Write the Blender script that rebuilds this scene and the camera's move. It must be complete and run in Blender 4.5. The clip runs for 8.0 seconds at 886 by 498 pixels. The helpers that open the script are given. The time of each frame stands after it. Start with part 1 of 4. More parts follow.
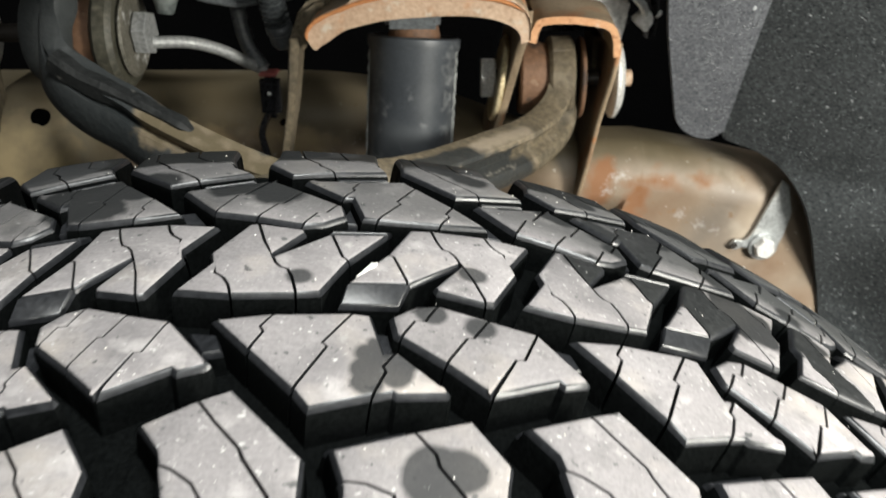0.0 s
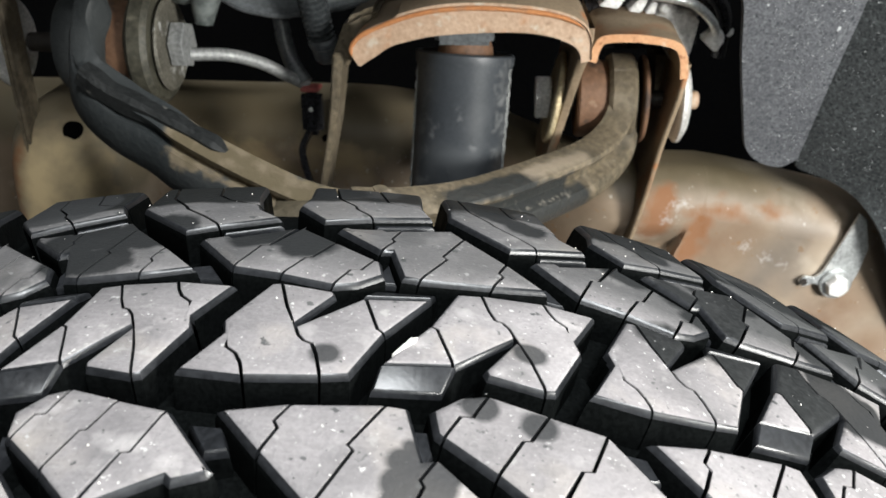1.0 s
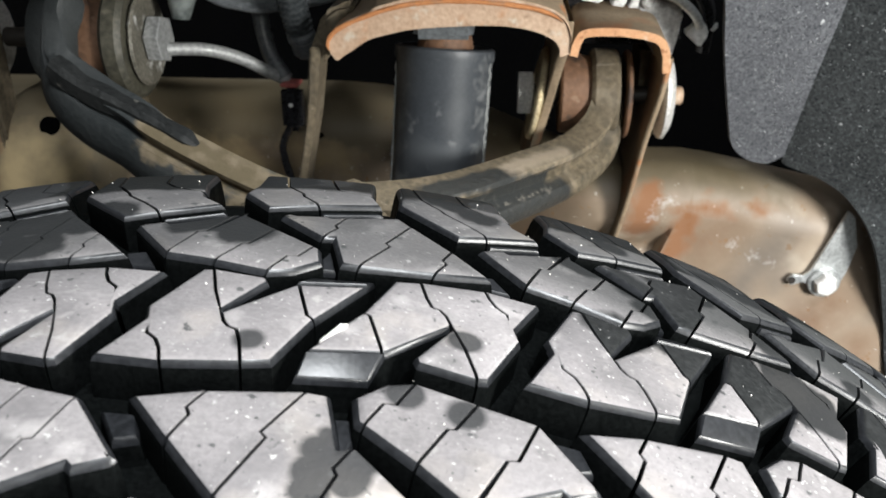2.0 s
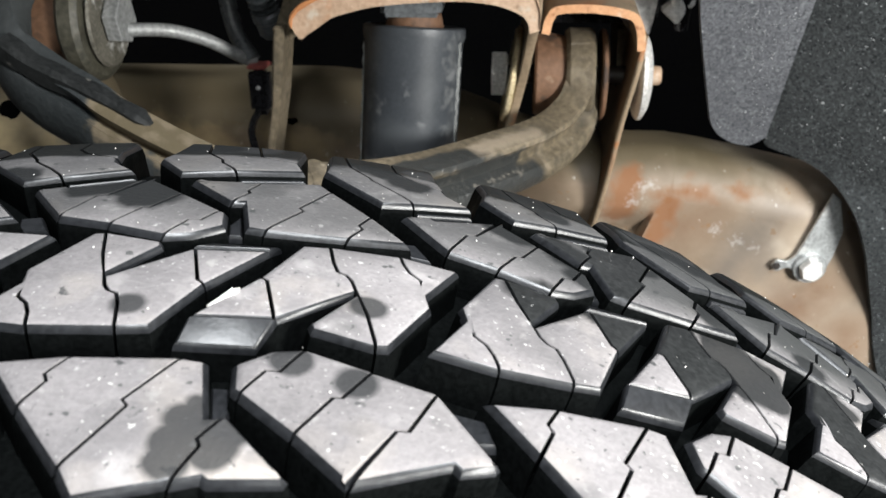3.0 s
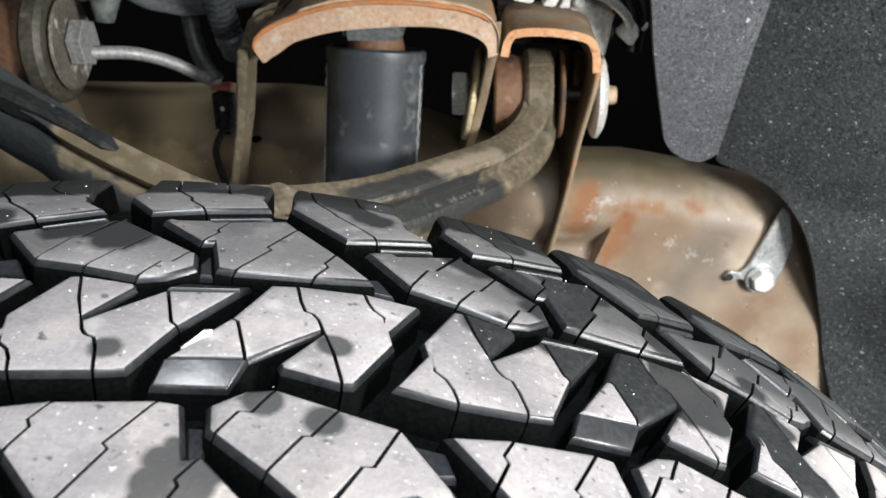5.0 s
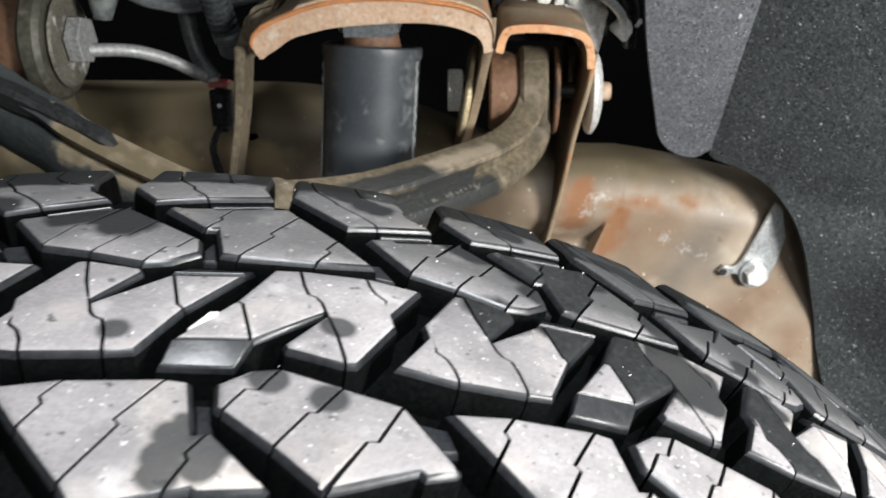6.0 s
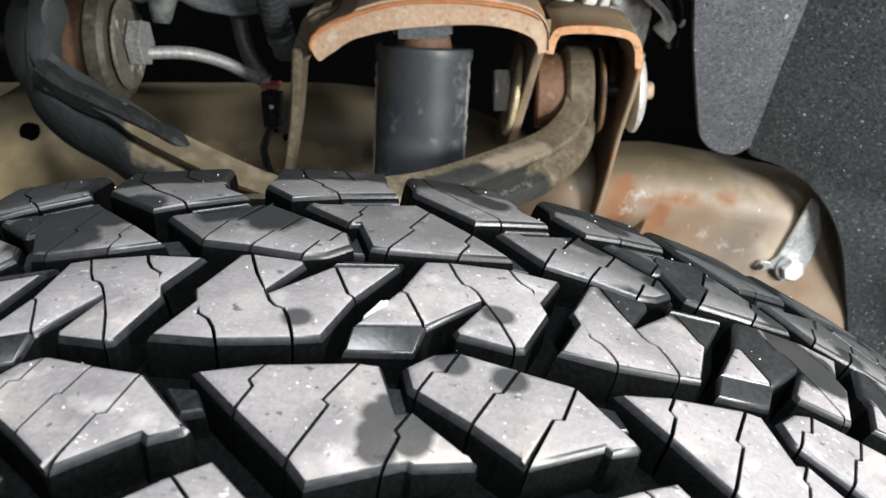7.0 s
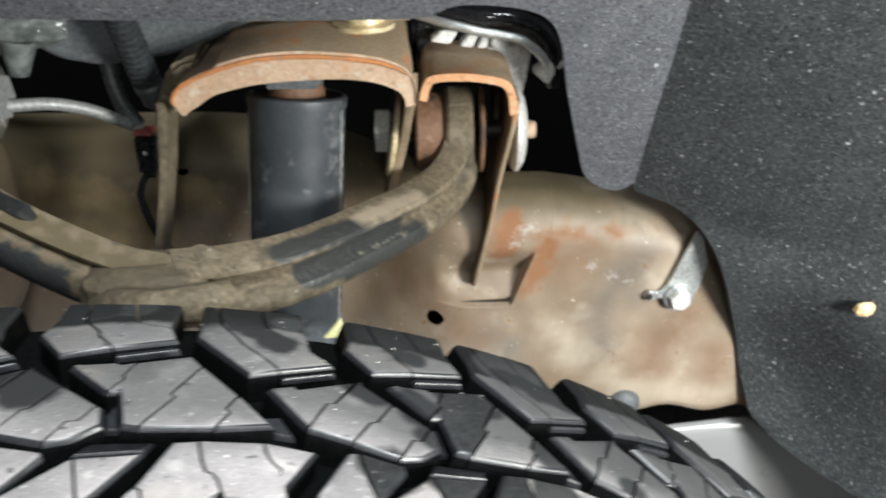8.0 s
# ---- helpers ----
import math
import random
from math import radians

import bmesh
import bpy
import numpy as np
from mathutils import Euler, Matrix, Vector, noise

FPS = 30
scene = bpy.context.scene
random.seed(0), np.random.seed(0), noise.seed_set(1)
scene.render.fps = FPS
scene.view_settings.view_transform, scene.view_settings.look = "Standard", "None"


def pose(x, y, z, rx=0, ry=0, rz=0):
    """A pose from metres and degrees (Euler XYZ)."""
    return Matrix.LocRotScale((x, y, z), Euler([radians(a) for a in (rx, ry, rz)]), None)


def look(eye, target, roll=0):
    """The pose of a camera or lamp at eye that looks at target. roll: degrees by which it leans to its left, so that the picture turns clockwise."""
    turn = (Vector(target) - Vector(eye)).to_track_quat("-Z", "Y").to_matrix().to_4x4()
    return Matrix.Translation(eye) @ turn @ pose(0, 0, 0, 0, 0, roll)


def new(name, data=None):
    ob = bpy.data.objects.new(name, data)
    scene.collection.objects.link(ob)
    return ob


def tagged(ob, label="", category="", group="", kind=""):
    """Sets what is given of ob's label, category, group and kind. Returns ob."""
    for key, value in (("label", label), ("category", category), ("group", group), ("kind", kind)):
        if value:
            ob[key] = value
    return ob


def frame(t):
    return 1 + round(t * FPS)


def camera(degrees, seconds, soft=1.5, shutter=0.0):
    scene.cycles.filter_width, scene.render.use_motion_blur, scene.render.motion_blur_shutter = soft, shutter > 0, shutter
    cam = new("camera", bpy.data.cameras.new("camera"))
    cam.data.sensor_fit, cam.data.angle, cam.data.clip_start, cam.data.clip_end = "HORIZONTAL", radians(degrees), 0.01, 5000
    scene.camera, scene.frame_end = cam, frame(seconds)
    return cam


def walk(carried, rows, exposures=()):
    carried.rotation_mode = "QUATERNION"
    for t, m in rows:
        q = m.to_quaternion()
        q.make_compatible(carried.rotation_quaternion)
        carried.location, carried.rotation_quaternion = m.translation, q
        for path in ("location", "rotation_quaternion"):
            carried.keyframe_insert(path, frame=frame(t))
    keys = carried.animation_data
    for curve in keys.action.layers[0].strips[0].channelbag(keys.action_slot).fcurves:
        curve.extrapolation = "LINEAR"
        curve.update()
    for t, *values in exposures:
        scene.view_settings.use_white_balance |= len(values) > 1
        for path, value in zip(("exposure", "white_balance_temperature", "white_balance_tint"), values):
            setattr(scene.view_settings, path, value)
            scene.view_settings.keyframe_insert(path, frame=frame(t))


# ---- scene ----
cam = camera(54.2, 8.0, shutter=0.5)
cam.data.dof.use_dof, cam.data.dof.focus_distance, cam.data.dof.aperture_fstop = True, 0.265, 30.0
PATH = [
    (0, (0.003, -0.003, 0.951), (-0.004, 1.779, 0.041), -0.0),
    (0.5, (0.01, 0.028, 0.949), (-0.065, 1.812, 0.048), 0.2),
    (1, (0.0, 0.039, 0.948), (-0.107, 1.823, 0.049), 0.2),
    (1.5, (0.01, 0.041, 0.948), (-0.112, 1.825, 0.05), 0.1),
    (2.8, (0.034, 0.053, 0.926), (-0.09, 1.845, 0.047), -0.1),
    (3, (0.04, 0.055, 0.926), (-0.099, 1.839, 0.033), -0.5),
    (3.5, (0.04, 0.053, 0.928), (-0.062, 1.836, 0.029), -0.1),
    (4, (0.029, 0.052, 0.935), (-0.045, 1.834, 0.03), 0.1),
    (4.5, (0.035, 0.049, 0.94), (-0.03, 1.837, 0.047), 0.1),
    (5.8, (0.045, 0.047, 0.937), (-0.001, 1.842, 0.055), 0.0),
    (6, (0.04, 0.042, 0.937), (-0.004, 1.837, 0.056), 0.0),
    (6.5, (0.019, 0.035, 0.941), (-0.018, 1.831, 0.062), -0.0),
    (7, (-0.001, 0.03, 0.94), (-0.021, 1.826, 0.06), -0.1),
    (7.5, (0.013, 0.051, 0.969), (0.037, 1.836, 0.068), 0.2),
    (8, (0.058, 0.058, 0.991), (0.116, 1.811, 0.029), 0.2),
]
walk(cam, [(t, look(eye, target, roll)) for t, eye, target, roll in PATH],
     [(0, -0.10, 6700, 5), (0.6, 0.0, 6500, 6), (1.2, 0.03, 6400, 7), (6.8, 0.03, 6350, 8), (7.4, 0.02, 6370, 6), (8, 0.14, 6360, 5)])

# ---- world and light ----
world = bpy.data.worlds.new("garage_air")
scene.world = world
world.use_nodes = True
world.node_tree.nodes["Background"].inputs[0].default_value = (0.75, 0.85, 1.0, 1)
world.node_tree.nodes["Background"].inputs[1].default_value = 0.002


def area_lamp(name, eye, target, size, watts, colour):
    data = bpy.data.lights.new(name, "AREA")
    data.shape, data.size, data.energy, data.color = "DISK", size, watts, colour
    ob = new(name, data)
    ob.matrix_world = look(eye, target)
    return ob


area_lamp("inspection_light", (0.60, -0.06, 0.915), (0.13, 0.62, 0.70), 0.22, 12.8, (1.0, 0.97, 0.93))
# Added front fill without a real source, to brighten the wheel arch.
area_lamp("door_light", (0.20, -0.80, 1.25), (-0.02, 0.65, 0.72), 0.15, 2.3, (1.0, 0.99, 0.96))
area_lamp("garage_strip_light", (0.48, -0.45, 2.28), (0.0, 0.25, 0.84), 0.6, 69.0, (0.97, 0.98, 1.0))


# ---- materials ----
def surface(name, dark, light, scale, rough=0.6, vary=0.12, metal=0.0, bump=0.3, fine=400.0, patches=(), grain=0.25, per_object=0.0, gloss=0.5, patch_detail=5.0):
    """Two-scale noise colour, patches of other colours (colour, scale, threshold, softness, roughness), bump."""
    m = bpy.data.materials.new(name)
    m.use_nodes = True
    nt = m.node_tree
    n, ln = nt.nodes, nt.links
    bsdf = n["Principled BSDF"]
    geo = n.new("ShaderNodeNewGeometry")

    def noise_at(s, detail=4.0, shift=0.0):
        t = n.new("ShaderNodeTexNoise")
        t.inputs["Scale"].default_value, t.inputs["Detail"].default_value = s, detail
        if shift:
            add = n.new("ShaderNodeVectorMath")
            add.inputs[1].default_value = (shift, shift * 1.7, -shift)
            ln.new(geo.outputs["Position"], add.inputs[0])
            ln.new(add.outputs[0], t.inputs["Vector"])
        else:
            ln.new(geo.outputs["Position"], t.inputs["Vector"])
        return t.outputs["Fac"]

    def ramp(value, lo, hi, a=0.0, b=1.0):
        r = n.new("ShaderNodeMapRange")
        r.inputs[1].default_value, r.inputs[2].default_value = lo, hi
        r.inputs[3].default_value, r.inputs[4].default_value = a, b
        ln.new(value, r.inputs[0])
        return r.outputs[0]

    def mix(fac, a, b):
        x = n.new("ShaderNodeMix")
        x.data_type = "RGBA"
        ln.new(fac, x.inputs[0])
        for slot, c in ((x.inputs[6], a), (x.inputs[7], b)):
            if isinstance(c, tuple):
                slot.default_value = (*c, 1)
            else:
                ln.new(c, slot)
        return x.outputs[2]

    def blend(fac, a, b):
        x = n.new("ShaderNodeMix")
        x.data_type = "FLOAT"
        ln.new(fac, x.inputs[0])
        for slot, c in ((x.inputs[2], a), (x.inputs[3], b)):
            if isinstance(c, float):
                slot.default_value = c
            else:
                ln.new(c, slot)
        return x.outputs[0]

    col = mix(ramp(noise_at(scale), 0.3, 0.7), dark, light)
    fine_noise = noise_at(fine, 3.0)
    speck = mix(ramp(fine_noise, 0.35, 0.65, 0.0, 1.0), tuple(c * (1 - grain) for c in dark), tuple(min(1, c * (1 + grain)) for c in light))
    half = n.new("ShaderNodeMix")
    half.data_type = "RGBA"
    half.inputs[0].default_value = min(0.5, 3 * grain)
    ln.new(col, half.inputs[6])
    ln.new(speck, half.inputs[7])
    col = half.outputs[2]
    roughness = ramp(noise_at(scale * 2.3, 4.0, 3.1), 0.3, 0.7, rough - vary, rough + vary)
    for k, (pc, ps, lo, soft, pr) in enumerate(patches):
        mask = ramp(noise_at(ps, patch_detail, 5.3 + 2.7 * k), lo, lo + soft)
        col = mix(mask, col, pc)
        roughness = blend(mask, roughness, float(pr))
    if per_object:
        info = n.new("ShaderNodeObjectInfo")
        hsv = n.new("ShaderNodeHueSaturation")
        ln.new(ramp(info.outputs["Random"], 0, 1, 1 - per_object, 1 + per_object), hsv.inputs["Value"])
        ln.new(col, hsv.inputs["Color"])
        col = hsv.outputs[0]
    b = n.new("ShaderNodeBump")
    b.inputs["Strength"].default_value, b.inputs["Distance"].default_value = bump, 0.001
    ln.new(fine_noise, b.inputs["Height"])
    ln.new(b.outputs[0], bsdf.inputs["Normal"])
    ln.new(col, bsdf.inputs["Base Color"])
    ln.new(roughness, bsdf.inputs["Roughness"])
    bsdf.inputs["Metallic"].default_value = metal
    bsdf.inputs["Specular IOR Level"].default_value = gloss
    return m, n, ln, bsdf, geo, ramp, mix, blend, noise_at, col, roughness


def add_spots(parts, spots, colour, rough, strength, wobble_scale=90.0, wobble_size=0.007, soft=0.002, ragged=0.0):
    """Stains with round, uneven outlines: spots are (place, radius)."""
    _, n, ln, bsdf, geo, ramp, mix, blend, _, col, roughness = parts
    wobble = n.new("ShaderNodeTexNoise")
    wobble.inputs["Scale"].default_value, wobble.inputs["Detail"].default_value = wobble_scale, 3.0
    ln.new(geo.outputs["Position"], wobble.inputs["Vector"])
    mask = None
    for at, r in spots:
        dist = n.new("ShaderNodeVectorMath")
        dist.operation = "DISTANCE"
        dist.inputs[1].default_value = at
        ln.new(geo.outputs["Position"], dist.inputs[0])
        bent = n.new("ShaderNodeMath")
        bent.operation = "MULTIPLY_ADD"
        bent.inputs[1].default_value = wobble_size
        ln.new(wobble.outputs["Fac"], bent.inputs[0])
        ln.new(dist.outputs["Value"], bent.inputs[2])
        spot = ramp(bent.outputs[0], r + wobble_size * 0.5 - soft / 2, r + wobble_size * 0.5 + soft / 2, strength, 0.0)
        if mask is None:
            mask = spot
        else:
            top = n.new("ShaderNodeMath")
            top.operation = "MAXIMUM"
            ln.new(mask, top.inputs[0])
            ln.new(spot, top.inputs[1])
            mask = top.outputs[0]
    if ragged:
        torn = n.new("ShaderNodeMath")
        torn.operation = "MULTIPLY_ADD"
        torn.inputs[1].default_value = ragged
        ln.new(parts[8](wobble_scale * 2.2, 8.0, 1.9), torn.inputs[0])
        ln.new(mask, torn.inputs[2])
        mask = ramp(torn.outputs[0], 0.5 * ragged + 0.35, 0.5 * ragged + 0.75, 0.0, strength)
    col, roughness = mix(mask, col, colour), blend(mask, roughness, float(rough))
    ln.new(col, bsdf.inputs["Base Color"])
    ln.new(roughness, bsdf.inputs["Roughness"])
    return (*parts[:9], col, roughness)


def simple(*a, **k):
    return surface(*a, **k)[0]


RUST = (0.42, 0.15, 0.045)
# Blacker than rubber is: the shade of grooves and block sides is in it.
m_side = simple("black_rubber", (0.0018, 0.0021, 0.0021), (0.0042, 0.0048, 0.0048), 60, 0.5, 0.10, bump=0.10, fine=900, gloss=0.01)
m_wet = simple("wet_tread_rubber", (0.010, 0.0108, 0.0110), (0.022, 0.0228, 0.023), 60, 0.42, 0.1, bump=0.12, fine=700, gloss=0.5, patches=(((0.16, 0.16, 0.155), 500, 0.70, 0.03, 0.7),))
m_edge = simple("scuffed_edge_rubber", (0.007, 0.0078, 0.009), (0.02, 0.021, 0.0235), 60, 0.36, 0.05, bump=0.06, fine=700, gloss=0.42)
# The last patch: fine pale scratches that paint glints into the colour.
rail_parts = surface("dusty_frame_paint", (0.172, 0.121, 0.076), (0.345, 0.278, 0.213), 8, 0.55, 0.1, bump=0.08, fine=240, grain=0.02, patch_detail=3.0,
                patches=(((0.14, 0.10, 0.062), 13, 0.55, 0.2, 0.6), ((0.185, 0.165, 0.145), 11, 0.54, 0.2, 0.42), ((0.50, 0.44, 0.355), 28, 0.58, 0.3, 0.7), ((0.25, 0.15, 0.075), 130, 0.66, 0.08, 0.85), ((0.50, 0.46, 0.40), 190, 0.69, 0.05, 0.3)))
m_rail = rail_parts[0]
m_bracket = simple("rusty_bracket_steel", (0.19, 0.14, 0.09), (0.31, 0.235, 0.155), 20, 0.8, 0.1, bump=0.4, fine=350, grain=0.1,
                   patches=(((0.30, 0.13, 0.055), 26, 0.58, 0.16, 0.75), (RUST, 45, 0.62, 0.12, 0.9), ((0.10, 0.07, 0.045), 18, 0.62, 0.1, 0.7)))
m_lip = simple("rust_edge", (0.34, 0.22, 0.14), (0.52, 0.38, 0.275), 60, 0.75, 0.1, bump=0.5, fine=400, grain=0.10,
               patches=(((0.42, 0.19, 0.08), 48, 0.56, 0.16, 0.9), ((0.48, 0.41, 0.33), 110, 0.58, 0.12, 0.6), ((0.22, 0.14, 0.085), 120, 0.62, 0.16, 0.8)))
m_rim = simple("bright_rust_rim", (0.36, 0.14, 0.05), (0.50, 0.22, 0.085), 60, 0.9, 0.05, bump=0.5, fine=400, grain=0.1, patches=(((0.30, 0.17, 0.10), 70, 0.55, 0.12, 0.9),))
m_rust_lip = simple("orange_rust_edge", (0.44, 0.21, 0.095), (0.62, 0.36, 0.20), 70, 0.8, 0.1, bump=0.5, fine=400, grain=0.1, patches=(((0.60, 0.45, 0.32), 110, 0.60, 0.12, 0.7), ((0.30, 0.13, 0.06), 150, 0.60, 0.08, 0.8)))
m_rustpipe = simple("brown_rust", (0.10, 0.050, 0.026), (0.175, 0.095, 0.054), 35, 0.7, 0.1, bump=0.5, fine=260, grain=0.12,
                    patches=(((0.05, 0.03, 0.02), 70, 0.58, 0.1, 0.7), ((0.22, 0.14, 0.09), 90, 0.64, 0.08, 0.8)))
arm_parts = surface("muddy_cast_arm", (0.058, 0.047, 0.028), (0.150, 0.118, 0.076), 26, 0.8, 0.12, grain=0.22, bump=1.0, fine=260,
                    patches=(((0.062, 0.05, 0.034), 24, 0.52, 0.22, 0.65), ((0.20, 0.165, 0.118), 60, 0.56, 0.22, 0.8), ((0.035, 0.030, 0.020), 40, 0.58, 0.16, 0.7), ((0.25, 0.21, 0.155), 150, 0.66, 0.10, 0.8)))
m_arm = arm_parts[0]
arm_dark_parts = surface("dark_cast_arm", (0.018, 0.021, 0.022), (0.044, 0.047, 0.047), 18, 0.55, 0.12, grain=0.08, bump=0.5, fine=320, gloss=0.25,
                         patches=(((0.13, 0.12, 0.10), 28, 0.68, 0.1, 0.8),))
m_arm_dark = arm_dark_parts[0]
boot_parts = surface("dark_shock_body", (0.028, 0.032, 0.037), (0.054, 0.060, 0.068), 14, 0.42, 0.07, grain=0.08, bump=0.08, fine=420,
                patches=(((0.11, 0.115, 0.12), 75, 0.60, 0.10, 0.6), ((0.055, 0.060, 0.066), 30, 0.52, 0.12, 0.4)))
m_boot = boot_parts[0]
m_crust = simple("pale_grey_crust", (0.10, 0.105, 0.105), (0.22, 0.225, 0.22), 160, 0.85, 0.05, bump=0.5, fine=600)
m_zinc = simple("zinc_steel", (0.50, 0.52, 0.52), (0.68, 0.70, 0.70), 50, 0.38, 0.1, 0.75, bump=0.25, fine=500, patches=(((0.6, 0.6, 0.58), 60, 0.6, 0.1, 0.7),))
m_dirty = simple("mud_stained_steel", (0.060, 0.056, 0.043), (0.14, 0.13, 0.105), 60, 0.6, 0.1, 0.2, bump=0.3, fine=500, patches=(((0.5, 0.5, 0.48), 90, 0.60, 0.1, 0.5),))
m_grime = simple("oily_grime", (0.024, 0.023, 0.016), (0.066, 0.062, 0.045), 30, 0.6, 0.1, bump=0.5, fine=300, patches=(((0.12, 0.11, 0.08), 60, 0.62, 0.1, 0.8),))
m_pale = simple("pale_zinc_dust", (0.55, 0.54, 0.52), (0.74, 0.73, 0.71), 40, 0.55, 0.1, 0.3, bump=0.3, fine=500)
m_gold = simple("yellow_zinc_steel", (0.62, 0.48, 0.25), (0.80, 0.70, 0.48), 50, 0.4, 0.1, 0.4, bump=0.2, fine=500)
m_felt_parts = surface("grey_felt", (0.030, 0.0335, 0.0350), (0.060, 0.065, 0.068), 30, 0.95, 0.03, bump=0.6, fine=600, grain=0.28, gloss=0.1,
                       patches=(((0.085, 0.094, 0.097), 300, 0.52, 0.2, 0.9), ((0.018, 0.020, 0.022), 420, 0.56, 0.12, 0.95), ((0.46, 0.48, 0.49), 310, 0.695, 0.03, 0.6), ((0.17, 0.18, 0.19), 520, 0.62, 0.10, 0.8)))
m_felt = m_felt_parts[0]
# Same felt, coloured lighter for the light that the hanging flap catches.
m_felt_lit = simple("worn_grey_felt", (0.068, 0.071, 0.079), (0.130, 0.134, 0.147), 30, 0.95, 0.03, bump=0.6, fine=600, grain=0.28, gloss=0.1,
                     patches=(((0.17, 0.18, 0.19), 300, 0.54, 0.2, 0.9), ((0.045, 0.048, 0.054), 420, 0.57, 0.12, 0.95), ((0.50, 0.52, 0.53), 310, 0.695, 0.03, 0.6)))
m_fibre = simple("pale_fibre", (0.34, 0.35, 0.36), (0.62, 0.63, 0.64), 200, 0.6, 0.1, bump=0.0)
m_black = simple("black_plastic", (0.008, 0.008, 0.009), (0.018, 0.018, 0.02), 30, 0.13, 0.04, bump=0.02)
m_hose = simple("grey_black_tubing", (0.05, 0.056, 0.06), (0.095, 0.102, 0.108), 40, 0.35, 0.1, bump=0.2)
m_strip = simple("dull_black_rubber", (0.006, 0.007, 0.007), (0.017, 0.018, 0.018), 60, 0.5, 0.1, bump=0.5, gloss=0.25, patches=(((0.10, 0.095, 0.085), 120, 0.66, 0.06, 0.8),))
m_loom = simple("glossy_grey_sleeve", (0.022, 0.025, 0.027), (0.050, 0.055, 0.058), 60, 0.16, 0.08, bump=0.1)
# Dark steel, black enough to paint shade in crease, cup and slot too.
m_steel_shade = simple("oily_dark_steel", (0.010, 0.008, 0.006), (0.02, 0.015, 0.012), 40, 0.6, 0.1)
# Near-black colour that paints the darkness of cavities.
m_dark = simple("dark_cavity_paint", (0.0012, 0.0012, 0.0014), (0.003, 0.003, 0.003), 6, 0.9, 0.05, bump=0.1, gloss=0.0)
m_grey = simple("smooth_grey_paint", (0.235, 0.235, 0.24), (0.27, 0.27, 0.275), 10, 0.15, 0.02, bump=0.0, grain=0.01)
m_body = simple("dull_grey_body_panel", (0.062, 0.069, 0.073), (0.112, 0.120, 0.128), 14, 0.5, 0.1, bump=0.15)
m_alu = simple("pale_cast_metal", (0.48, 0.48, 0.47), (0.68, 0.68, 0.67), 30, 0.5, 0.1, 0.15, bump=0.3)
m_cast = simple("dull_cast_alloy", (0.34, 0.34, 0.335), (0.58, 0.58, 0.57), 45, 0.5, 0.1, 0.2, bump=0.4, fine=300, patches=(((0.10, 0.10, 0.095), 60, 0.58, 0.12, 0.6),))
m_line = simple("dull_steel_line", (0.20, 0.205, 0.205), (0.32, 0.325, 0.32), 50, 0.5, 0.1, 0.3, bump=0.15)
m_wood = simple("pale_wood_chip", (0.55, 0.36, 0.16), (0.78, 0.58, 0.32), 120, 0.8, 0.05, bump=0.6, fine=900)
m_stone = simple("white_stone", (0.72, 0.68, 0.60), (0.88, 0.86, 0.80), 200, 0.6, 0.1, bump=0.4, fine=900)
m_yellow = simple("yellow_tag_plastic", (0.62, 0.60, 0.28), (0.75, 0.74, 0.42), 90, 0.5, 0.05)
m_red = simple("red_tape", (0.20, 0.045, 0.04), (0.3, 0.08, 0.07), 80, 0.6, 0.05)
m_floor = simple("garage_concrete", (0.07, 0.07, 0.068), (0.12, 0.118, 0.114), 3, 0.8, 0.1, bump=0.4, fine=120)
m_wall = simple("painted_wall", (0.10, 0.10, 0.098), (0.14, 0.14, 0.136), 2, 0.8, 0.05, bump=0.2, fine=150)

# ---- mesh helpers ----
def finish(name, bm, mats, parent=None, label="", smooth=True):
    bmesh.ops.recalc_face_normals(bm, faces=bm.faces)
    me = bpy.data.meshes.new(name)
    bm.to_mesh(me)
    bm.free()
    for m in (mats if isinstance(mats, (list, tuple)) else [mats]):
        me.materials.append(m)
    if smooth:
        me.shade_smooth()
        me.set_sharp_from_angle(angle=radians(38))
    ob = new(name, me)
    if parent is not None:
        ob.parent = parent
    if label:
        ob["label"] = label
    return ob


def part(name, bm, material, parent, label="", smooth=True):
    return finish(name, bm, material, parent, label, smooth)


def thing(name, at, label, category, group="", kind=""):
    ob = new(name)
    ob.empty_display_size = 0.02
    ob.location = at
    bpy.context.view_layer.update()
    return tagged(ob, label, category, group, kind)


def settle(parent):
    """Children are made in world space: keep them there under a moved parent."""
    for c in parent.children_recursive:
        if c.parent is parent:
            c.matrix_parent_inverse = Matrix.Translation(-parent.location)


def spline(pts, steps=8):
    """Catmull-Rom through points of any dimension."""
    p = [np.array(q, float) for q in pts]
    p = [2 * p[0] - p[1]] + p + [2 * p[-1] - p[-2]]
    out = []
    for a, b, c, d in zip(p, p[1:], p[2:], p[3:]):
        for k in range(steps):
            t = k / steps
            out.append(0.5 * (2 * b + (c - a) * t + (2 * a - 5 * b + 4 * c - d) * t * t + (3 * b - a - 3 * c + d) * t ** 3))
    return out + [p[-2]]


